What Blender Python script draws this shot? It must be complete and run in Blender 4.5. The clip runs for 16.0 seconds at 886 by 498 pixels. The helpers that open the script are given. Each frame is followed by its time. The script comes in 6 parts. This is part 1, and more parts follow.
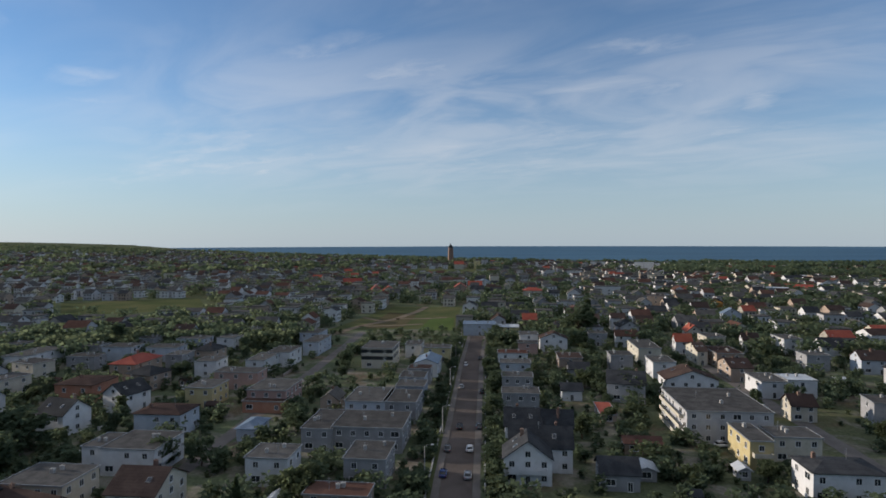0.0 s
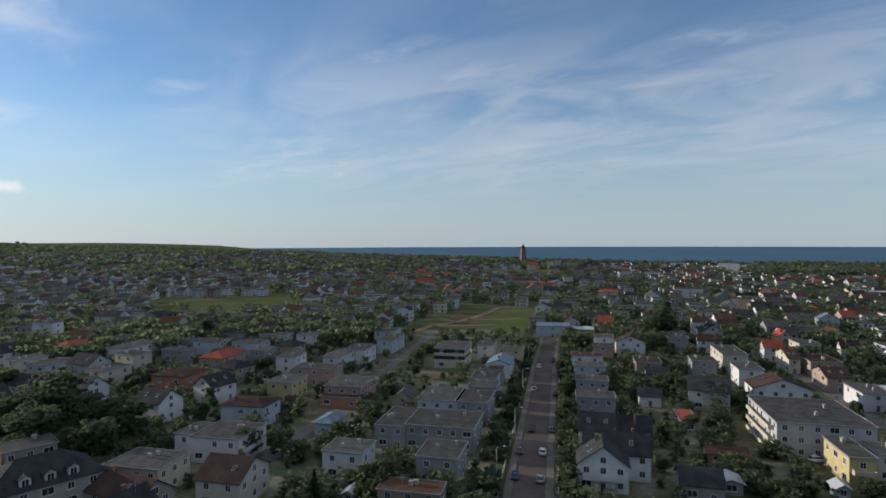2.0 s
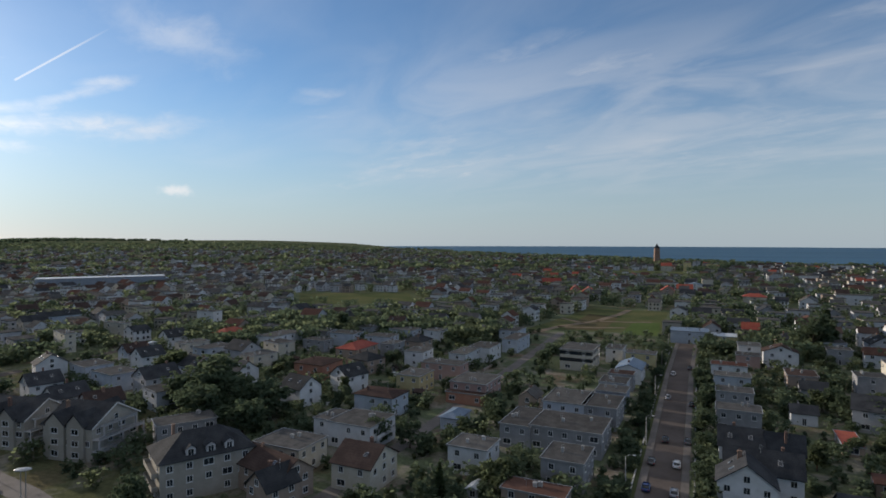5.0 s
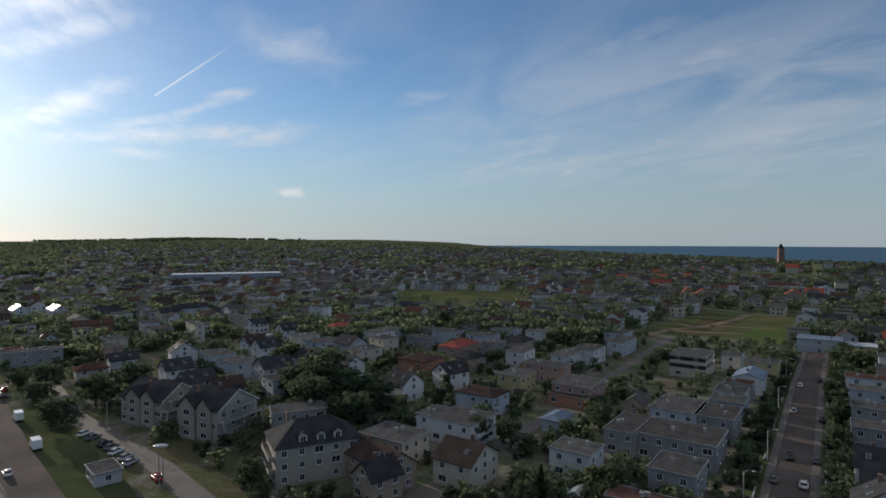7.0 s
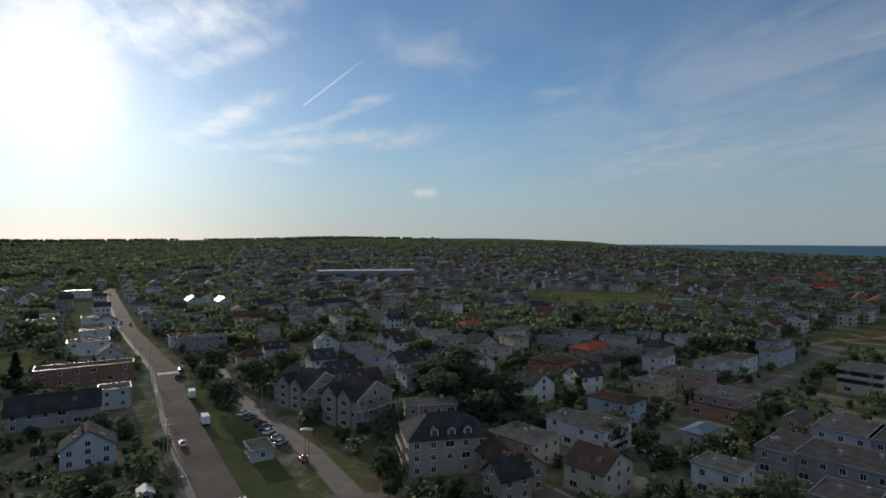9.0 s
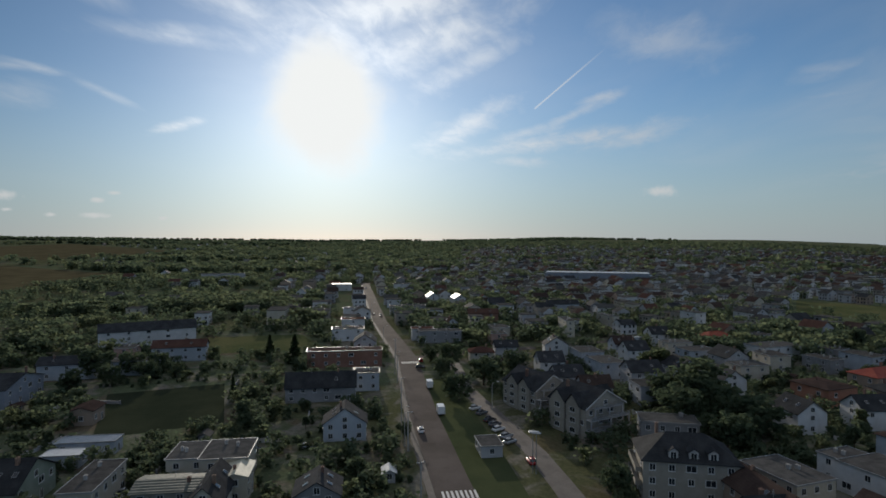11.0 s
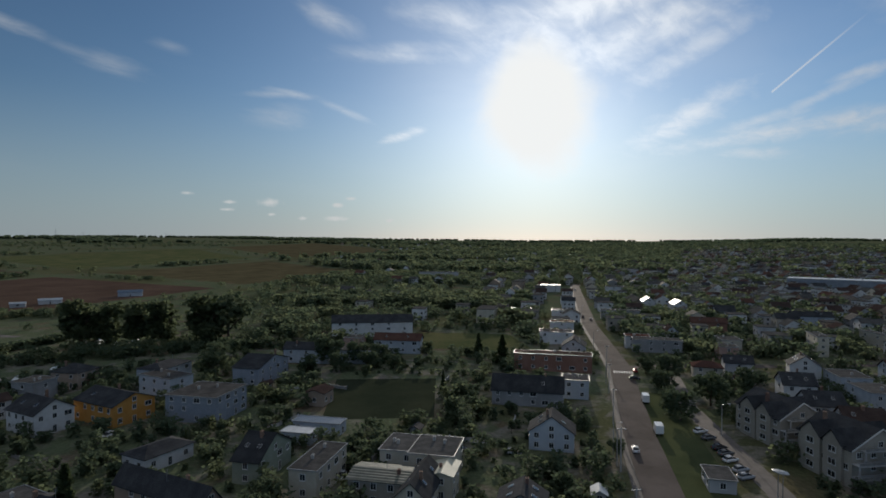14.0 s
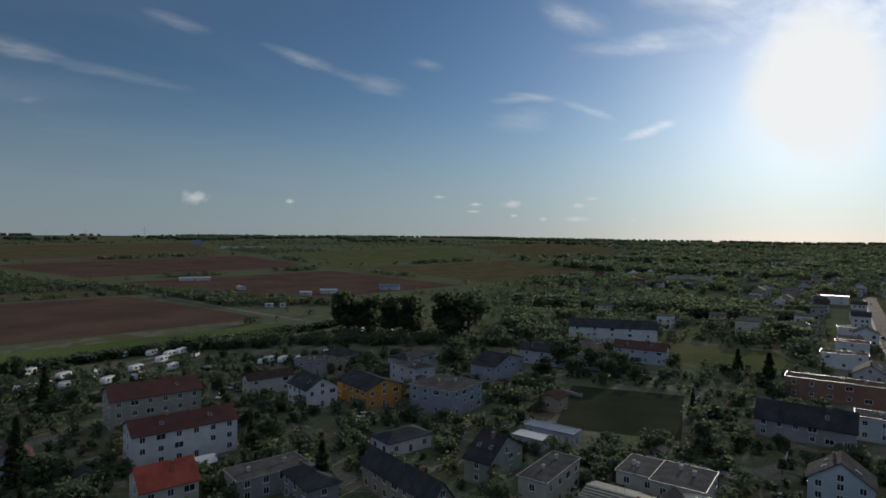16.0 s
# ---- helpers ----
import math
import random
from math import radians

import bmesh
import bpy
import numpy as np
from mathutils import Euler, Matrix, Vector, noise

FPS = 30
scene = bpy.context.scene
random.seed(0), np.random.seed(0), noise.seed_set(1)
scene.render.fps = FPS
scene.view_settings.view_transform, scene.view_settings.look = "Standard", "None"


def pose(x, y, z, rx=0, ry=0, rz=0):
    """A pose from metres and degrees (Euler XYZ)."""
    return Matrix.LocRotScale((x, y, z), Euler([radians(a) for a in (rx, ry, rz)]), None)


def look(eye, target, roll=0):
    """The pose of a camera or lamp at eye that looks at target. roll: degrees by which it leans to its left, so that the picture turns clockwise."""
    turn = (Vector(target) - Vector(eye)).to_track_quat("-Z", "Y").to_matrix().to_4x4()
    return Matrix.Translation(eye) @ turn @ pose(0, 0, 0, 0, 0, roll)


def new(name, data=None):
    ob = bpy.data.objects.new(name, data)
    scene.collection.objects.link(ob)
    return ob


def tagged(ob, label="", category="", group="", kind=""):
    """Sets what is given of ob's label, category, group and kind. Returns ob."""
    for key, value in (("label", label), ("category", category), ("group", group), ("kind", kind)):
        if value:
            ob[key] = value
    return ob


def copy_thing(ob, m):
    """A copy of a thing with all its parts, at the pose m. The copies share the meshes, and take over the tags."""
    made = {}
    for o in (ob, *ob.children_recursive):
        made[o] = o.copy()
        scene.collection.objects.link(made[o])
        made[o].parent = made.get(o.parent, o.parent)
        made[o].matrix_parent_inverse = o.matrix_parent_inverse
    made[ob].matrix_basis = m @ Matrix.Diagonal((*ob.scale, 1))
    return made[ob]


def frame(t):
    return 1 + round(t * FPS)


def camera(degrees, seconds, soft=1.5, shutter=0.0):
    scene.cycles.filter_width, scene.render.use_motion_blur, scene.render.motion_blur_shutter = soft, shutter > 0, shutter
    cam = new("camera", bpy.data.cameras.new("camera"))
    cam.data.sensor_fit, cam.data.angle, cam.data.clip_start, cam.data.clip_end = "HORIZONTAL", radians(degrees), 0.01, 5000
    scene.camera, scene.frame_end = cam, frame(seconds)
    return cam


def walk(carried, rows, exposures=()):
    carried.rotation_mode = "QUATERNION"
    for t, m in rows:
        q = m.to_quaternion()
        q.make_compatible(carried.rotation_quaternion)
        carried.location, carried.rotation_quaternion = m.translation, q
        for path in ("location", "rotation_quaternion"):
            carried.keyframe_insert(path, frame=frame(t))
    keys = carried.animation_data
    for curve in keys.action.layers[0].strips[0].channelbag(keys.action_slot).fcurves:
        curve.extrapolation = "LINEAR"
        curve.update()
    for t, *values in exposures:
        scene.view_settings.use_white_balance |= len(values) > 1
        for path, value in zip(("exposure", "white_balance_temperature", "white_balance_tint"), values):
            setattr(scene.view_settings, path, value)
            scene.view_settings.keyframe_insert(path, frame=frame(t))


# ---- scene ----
cam = camera(74.92, 16.0, 1.7)
walk(cam, [
    (0, pose(0.00, 0.00, 54.00, 89.10, 0.18, 6.96)),
    (0.5, pose(0.00, 0.00, 54.00, 89.13, 0.36, 9.21)),
    (1, pose(0.00, 0.00, 54.00, 89.16, 0.37, 11.02)),
    (1.5, pose(0.00, 0.00, 54.00, 89.17, 0.28, 12.58)),
    (2, pose(0.00, 0.00, 54.00, 89.17, 0.25, 14.10)),
    (2.5, pose(0.00, 0.00, 54.00, 89.16, 0.14, 16.11)),
    (3, pose(0.00, 0.00, 54.00, 89.13, 0.13, 17.86)),
    (3.5, pose(0.00, 0.00, 54.00, 89.14, 0.10, 19.52)),
    (4, pose(0.00, 0.00, 54.00, 89.12, 0.05, 21.59)),
    (6.5, pose(0.00, 0.00, 54.00, 89.03, -0.01, 34.11)),
    (7, pose(0.00, 0.00, 54.00, 89.01, -0.01, 36.52)),
    (7.5, pose(0.00, 0.00, 54.00, 89.00, -0.08, 39.54)),
    (8, pose(0.00, 0.00, 54.00, 88.95, -0.04, 42.57)),
    (10.5, pose(-1.75, 1.31, 54.43, 88.92, -0.09, 65.08)),
    (11, pose(-2.84, 1.72, 54.24, 88.96, -0.11, 71.86)),
    (11.5, pose(-3.92, 2.13, 54.05, 88.97, -0.06, 77.09)),
    (12, pose(-4.99, 2.61, 54.05, 88.98, 0.00, 82.68)),
    (12.5, pose(-6.07, 3.09, 54.05, 88.97, -0.09, 85.76)),
    (13, pose(-7.20, 3.17, 54.01, 88.98, -0.09, 87.55)),
    (13.5, pose(-8.34, 3.25, 53.98, 89.00, -0.14, 89.30)),
    (14, pose(-9.88, 3.10, 54.01, 88.97, -0.18, 92.39)),
    (14.5, pose(-11.43, 2.94, 54.05, 88.99, -0.24, 97.26)),
    (15, pose(-13.60, 3.06, 53.98, 88.95, -0.29, 102.72)),
    (15.5, pose(-15.53, 2.96, 53.89, 88.92, -0.33, 109.33)),
    (16, pose(-17.20, 2.63, 53.80, 88.91, -0.43, 115.87)),
], exposures=[(0, 0.02, 6070, 12), (4.0, 0.0, 6150, 12), (7.0, -0.27, 6150, 11), (8.0, -0.32, 6150, 10), (10.5, -0.64, 6100, 9), (12.5, -0.62, 6100, 9), (16.0, -0.67, 6050, 10)])

# ---- sky, sun ----
SUN_LEFT, SUN_UP = 83.5, 12.3          # degrees left of +Y, and above the horizon
SUN_DIR = Vector((-math.sin(radians(SUN_LEFT)) * math.cos(radians(SUN_UP)),
                  math.cos(radians(SUN_LEFT)) * math.cos(radians(SUN_UP)),
                  math.sin(radians(SUN_UP))))


class Nodes:
    """Short ways to write node trees."""

    def __init__(self, tree):
        self.tree = tree
        tree.nodes.clear()

    def add(self, kind):
        return self.tree.nodes.new(kind)

    def link(self, a, b):
        self.tree.links.new(a, b)

    def put(self, socket, value):
        if isinstance(value, bpy.types.NodeSocket):
            self.link(value, socket)
        else:
            socket.default_value = value

    def math(self, op, a, b=0.0, c=0.0, clamp=False):
        n = self.add("ShaderNodeMath")
        n.operation, n.use_clamp = op, clamp
        self.put(n.inputs[0], a), self.put(n.inputs[1], b), self.put(n.inputs[2], c)
        return n.outputs[0]

    def vec(self, op, a, b=(0, 0, 0)):
        n = self.add("ShaderNodeVectorMath")
        n.operation = op
        self.put(n.inputs[0], a), self.put(n.inputs[1], b)
        return n.outputs["Value"] if op in ("DOT_PRODUCT", "LENGTH", "DISTANCE") else n.outputs[0]

    def mix(self, f, a, b):
        n = self.add("ShaderNodeMix")
        n.data_type = "RGBA"
        self.put(n.inputs[0], f), self.put(n.inputs[6], a), self.put(n.inputs[7], b)
        return n.outputs[2]

    def noise(self, vector, scale, detail=4.0, rough=0.55, distortion=0.0):
        n = self.add("ShaderNodeTexNoise")
        self.put(n.inputs["Vector"], vector)
        n.inputs["Scale"].default_value, n.inputs["Detail"].default_value = scale, detail
        n.inputs["Roughness"].default_value, n.inputs["Distortion"].default_value = rough, distortion
        return n.outputs["Fac"]

    def span(self, value, a, b, c=0.0, d=1.0, smooth=True):
        n = self.add("ShaderNodeMapRange")
        n.interpolation_type = "SMOOTHSTEP" if smooth else "LINEAR"
        for i, x in enumerate((value, a, b, c, d)):
            self.put(n.inputs[i], x)
        return n.outputs[0]


def direction(left, up):
    """A unit vector from degrees left of +Y and degrees above the horizon."""
    return Vector((-math.sin(radians(left)) * math.cos(radians(up)), math.cos(radians(left)) * math.cos(radians(up)), math.sin(radians(up))))


world = bpy.data.worlds.new("sky")
scene.world = world
world.use_nodes = True
W = Nodes(world.node_tree)
sky = W.add("ShaderNodeTexSky")
sky.sky_type, sky.sun_disc, sky.sun_elevation, sky.sun_rotation = "NISHITA", False, radians(SUN_UP), radians(-SUN_LEFT)
sky.altitude, sky.air_density, sky.dust_density, sky.ozone_density = 60.0, 1.0, 0.2, 3.5
d = W.add("ShaderNodeTexCoord").outputs["Generated"]
axes = W.add("ShaderNodeSeparateXYZ")
W.link(d, axes.inputs[0])
dx, dy, dz = axes.outputs
up = W.math("MAXIMUM", dz, 0.0)
# high cirrus on a flat layer, drawn out along the wind
flat = W.add("ShaderNodeCombineXYZ")
low = W.math("ADD", up, 0.10)
W.put(flat.inputs[0], W.math("DIVIDE", dx, low)), W.put(flat.inputs[1], W.math("DIVIDE", dy, low))
wind = direction(64, 0)
lane = W.add("ShaderNodeCombineXYZ")
W.put(lane.inputs[0], W.math("MULTIPLY", W.vec("DOT_PRODUCT", flat.outputs[0], tuple(wind)), 0.55))
W.put(lane.inputs[1], W.math("MULTIPLY", W.vec("DOT_PRODUCT", flat.outputs[0], (wind.y, -wind.x, 0)), 0.95))
streaks = W.noise(lane.outputs[0], 1.1, 6.0, 0.55, 0.5)
veil = W.noise(flat.outputs[0], 0.40, 3.0, 0.5, 0.4)
# thicker cirrus towards the zenith, mostly unseen, added to brighten shaded ground
overhead = W.span(up, 0.32, 0.75)
cirrus = W.math("MULTIPLY", W.span(W.math("ADD", streaks, W.math("MULTIPLY", overhead, 0.30)), 0.36, 0.82), W.math("MAXIMUM", W.span(veil, 0.33, 0.62), overhead))
cirrus = W.math("MULTIPLY", cirrus, W.span(up, 0.03, 0.14))
cirrus = W.math("MULTIPLY", cirrus, W.math("MAXIMUM", W.span(W.vec("DOT_PRODUCT", d, tuple(direction(100, 12))), 0.30, 0.80, 0.80, 0.10), W.math("MULTIPLY", overhead, 0.5)))
bank = W.math("MULTIPLY", W.span(W.vec("DOT_PRODUCT", d, tuple(direction(0, 11))), 0.72, 0.94), W.math("MULTIPLY", W.span(up, 0.05, 0.15), W.span(up, 0.22, 0.36, 1.0, 0.3)))
cirrus = W.math("MAXIMUM", cirrus, W.math("MULTIPLY", bank, W.span(W.noise(lane.outputs[0], 1.7, 5.0, 0.52, 1.3), 0.30, 0.70, 0.08, 0.42)))


ragged = W.math("MULTIPLY", W.noise(lane.outputs[0], 6.0, 4.0, 0.6, 0.4), 1.2)
fibres = W.span(W.noise(lane.outputs[0], 9.0, 5.0, 0.62, 0.6), 0.28, 0.64, 0.5, 1.0)
crumbs = W.math("MULTIPLY", W.noise(d, 70.0, 3.0, 0.55), 1.1)


def oval(left, upward, length, height, tilt):
    """How far a direction lies from a place in the sky, in half-widths of a tilted oval; sizes in degrees."""
    c = direction(left, upward)
    right = Vector((math.cos(radians(left)), math.sin(radians(left)), 0.0))
    top = right.cross(c)
    a = right * math.cos(radians(tilt)) + top * math.sin(radians(tilt))
    n = W.add("ShaderNodeMapping")
    n.vector_type = "TEXTURE"
    n.inputs["Location"].default_value = c
    n.inputs["Rotation"].default_value = Matrix((a, c.cross(a), c)).transposed().to_euler()
    n.inputs["Scale"].default_value = (math.sin(radians(length)), math.sin(radians(height)), 0.5)
    W.link(d, n.inputs["Vector"])
    return W.vec("LENGTH", n.outputs[0])


def cloud(left, upward, length, height, tilt, amount):
    """A single soft, torn wisp."""
    return W.span(W.math("ADD", oval(left, upward, length * 1.3, height * 1.15, tilt), ragged), 0.35, 1.6, amount, 0.0)


wisps = W.math("MULTIPLY", cirrus, 0.0)
for wisp in (
        (50.6, 17.7, 5.13, 1.96, -12, 0.42), (56.9, 13.1, 2.63, 0.75, 13, 0.75), (53.3, 9.7, 5.14, 1.28, 11, 0.75),
        (38.3, 13.3, 2.85, 1.06, 3, 0.25), (38.0, 11.3, 1.95, 0.75, 11, 0.22), (20.3, 17.1, 9.21, 1.96, 14, 0.42),
        (12.1, 15.7, 15.22, 2.26, 3, 0.48), (27.4, 9.5, 8.45, 1.21, 6, 0.45), (24.0, 7.4, 15.66, 1.21, 8, 0.5),
        (24.2, 6.5, 1.44, 0.68, 6, 0.6), (-1.0, 9.9, 21.59, 2.87, -2, 0.42), (-1.2, 7.4, 18.36, 1.81, 2, 0.4),
        (-12.0, 17.5, 7.17, 1.36, -3, 0.42), (-13.2, 11.0, 5.97, 0.68, -2, 0.4), (-21.6, 12.0, 2.53, 1.66, 14, 0.5),
        (-13.7, 13.8, 17.94, 2.26, -0, 0.42), (-17.7, 9.5, 16.37, 1.66, -3, 0.4), (69.6, 11.0, 6.16, 1.66, 27, 0.85),
        (61.5, 9.3, 12.23, 1.06, 6, 0.85), (58.4, 12.2, 4.68, 0.68, 24, 0.8), (63.7, 10.2, 4.35, 0.75, 13, 0.6),
        (64.0, 7.5, 3.40, 0.68, -5, 0.6), (51.1, 17.8, 6.27, 3.17, -13, 0.48), (37.0, 13.8, 2.46, 0.91, 0, 0.28),
        (37.4, 11.7, 2.31, 0.60, 2, 0.28), (29.9, 7.8, 7.72, 1.06, 16, 0.5), (10.6, 16.2, 14.25, 2.56, 4, 0.45),
        (11.9, 8.7, 16.37, 1.51, -0, 0.45), (76.6, 21.8, 15.04, 3.77, 11, 1.0), (74.3, 18.6, 12.0, 3.4, 18, 0.9), (69.5, 16.6, 7.0, 2.0, 26, 0.6), (91.0, 20.5, 6.0, 2.4, -14, 0.6), (82.0, 19.5, 7.0, 5.0, 40, 0.75),
        (69.9, 11.0, 6.20, 1.06, 24, 0.55), (96.6, 17.4, 6.52, 0.91, -2, 0.5), (106.7, 13.5, 3.08, 0.45, -6, 0.6),
        (102.6, 12.4, 3.34, 0.45, -21, 0.42), (96.3, 10.1, 2.68, 0.60, 20, 0.85), (107.9, 11.3, 3.01, 1.36, 0, 0.35),
        (38.2, 13.7, 2.43, 0.68, -2, 0.35), (38.2, 11.7, 2.46, 0.68, -4, 0.35), (103.6, 20.4, 3.47, 1.21, -24, 0.6),
        (95.8, 17.9, 7.13, 1.06, 4, 0.4), (108.7, 13.4, 3.76, 0.45, 4, 0.5), (108.0, 11.6, 2.87, 1.21, 4, 0.3),
        (122.1, 14.5, 3.03, 1.06, -12, 0.4), (129.4, 16.5, 3.74, 0.68, -16, 0.5), (124.1, 15.0, 4.64, 0.68, -17, 0.25),
        (140.6, 18.6, 3.32, 0.83, -13, 0.42), (152.3, 14.5, 3.62, 0.98, -5, 0.5), (146.0, 13.7, 6.29, 0.68, -5, 0.28),
        (151.5, 10.8, 1.31, 0.53, 8, 0.35), (117.5, 16.6, 1.75, 0.68, -8, 0.3)):
    wisps = W.math("MAXIMUM", wisps, cloud(*wisp))
cover = W.math("MAXIMUM", cirrus, W.math("MULTIPLY", wisps, fibres))


def puff(left, upward, length, height):
    """A small fair-weather cloud low in the sky."""
    return W.span(W.math("ADD", oval(left, upward, length * 0.8, height * 0.55, 0), crumbs), 0.6, 1.45, 0.9, 0.0)


heaps = puff(51.2, 4.39, 2.44, 1.34)
for heap in (
        (139.1, 3.52, 2.02, 1.47), (130.7, 3.38, 0.74, 0.54), (116.2, 4.05, 1.06, 0.54), (112.7, 3.32, 1.27, 0.47),
        (112.9, 2.65, 1.06, 0.40), (109.0, 3.41, 1.80, 1.07), (108.9, 2.25, 0.74, 0.40), (106.0, 1.90, 0.74, 0.47),
        (102.7, 3.24, 0.96, 0.60), (101.4, 3.87, 1.06, 0.54), (102.8, 1.88, 2.34, 0.60), (97.7, 1.68, 0.74, 0.40),
        (97.7, 1.78, 0.85, 0.40), (103.0, 1.98, 2.12, 0.54)):
    heaps = W.math("MAXIMUM", heaps, puff(*heap))


def contrail(a, b, wide):
    """A vapour trail: a thin bright line between two directions, sharp at its head."""
    n = a.cross(b).normalized()
    along = (b - a).normalized()
    across = W.math("ABSOLUTE", W.vec("DOT_PRODUCT", d, n))
    s = W.math("DIVIDE", W.math("SUBTRACT", W.vec("DOT_PRODUCT", d, along), a.dot(along)), (b - a).length)
    body = W.math("MULTIPLY", W.span(s, 0.0, 0.02), W.span(s, 0.35, 1.05, 1.0, 0.0))
    front = W.math("GREATER_THAN", W.vec("DOT_PRODUCT", d, a), 0.8)
    return W.math("MULTIPLY", W.math("MULTIPLY", body, front), W.span(across, wide * 0.3, wide, 0.62, 0.0))


cover = W.math("MAXIMUM", cover, contrail(direction(63.0, 12.4), direction(55.6, 18.0), 0.0020))
clear = sky.outputs[0]
near_sun = W.vec("DOT_PRODUCT", d, tuple(SUN_DIR))
off = W.math("ARCCOSINE", W.math("MINIMUM", near_sun, 1.0))            # radians from the sun
lit = W.math("ADD", W.span(off, 0.0, 1.3, 1.0, 0.0), W.span(off, 0.02, 0.5, 2.2, 0.0))
bright = W.add("ShaderNodeVectorMath")
bright.operation = "SCALE"
bright.inputs[0].default_value = (0.97, 0.975, 0.97)
W.put(bright.inputs["Scale"], W.math("ADD", 5.2, W.math("MULTIPLY", lit, 2.2)))
# thin haze low over the land and sea, and deeper, drier air inland
inland = W.span(W.vec("DOT_PRODUCT", d, tuple(direction(150, 12))), 0.45, 1.0)
haze = W.add("ShaderNodeVectorMath")
haze.operation = "SCALE"
haze.inputs[0].default_value = (0.80, 0.96, 1.06)
W.put(haze.inputs["Scale"], W.math("MULTIPLY", W.math("ADD", 3.9, W.math("MULTIPLY", lit, 1.1)), W.math("SUBTRACT", 1.0, W.math("MULTIPLY", inland, 0.12))))
dry = W.add("ShaderNodeVectorMath")
dry.operation = "SCALE"
W.link(clear, dry.inputs[0]), W.put(dry.inputs["Scale"], W.math("SUBTRACT", 1.0, W.math("MULTIPLY", inland, 0.36)))
hazy = W.mix(W.span(dz, -0.02, 0.26, 0.80, 0.0), dry.outputs[0], haze.outputs[0])
sky_colour = W.mix(W.math("MINIMUM", cover, 0.85), hazy, bright.outputs[0])
sky_colour = W.mix(W.math("MULTIPLY", heaps, 0.85), sky_colour, (7.2, 7.0, 6.6, 1))
# the sun's own glare in thin cloud: an uneven blaze, drawn upward, and a wide aureole
side = Vector((math.cos(radians(SUN_LEFT)), math.sin(radians(SUN_LEFT)), 0.0))
gu, gv = W.vec("DOT_PRODUCT", d, side), W.vec("DOT_PRODUCT", d, side.cross(SUN_DIR))
gv = W.math("MAXIMUM", W.math("MULTIPLY", gv, 0.88), W.math("MULTIPLY", gv, -1.0))
uneven = W.noise(d, 9.0, 4.0, 0.6)
blaze = W.math("MULTIPLY", W.math("SQRT", W.math("ADD", W.math("MULTIPLY", gu, gu), W.math("MULTIPLY", gv, gv))), W.span(uneven, 0.25, 0.75, 0.78, 1.22, False))
core = W.math("MULTIPLY", W.span(blaze, 0.062, 0.122, 1.0, 0.0), W.math("GREATER_THAN", near_sun, 0.5))
ring_ = W.math("POWER", 2.718, W.math("MULTIPLY", off, -1.0 / radians(7.5)))
sunny = W.add("ShaderNodeVectorMath")
sunny.operation = "SCALE"
sunny.inputs[0].default_value = (1.0, 0.93, 0.80)
W.put(sunny.inputs["Scale"], W.math("MULTIPLY", ring_, 4.4))
total = W.mix(core, W.vec("ADD", sky_colour, sunny.outputs[0]), (11.0, 10.7, 10.0, 1))
back = W.add("ShaderNodeBackground")
W.link(total, back.inputs["Color"])
back.inputs["Strength"].default_value = 0.13
W.link(back.outputs[0], W.add("ShaderNodeOutputWorld").inputs[0])

sun_data = bpy.data.lights.new("sun", "SUN")
sun_data.energy, sun_data.angle, sun_data.color = 4.9, radians(0.6), (1.0, 0.86, 0.68)
sun = new("sun", sun_data)
sun.matrix_world = look(SUN_DIR * 300, (0, 0, 0))

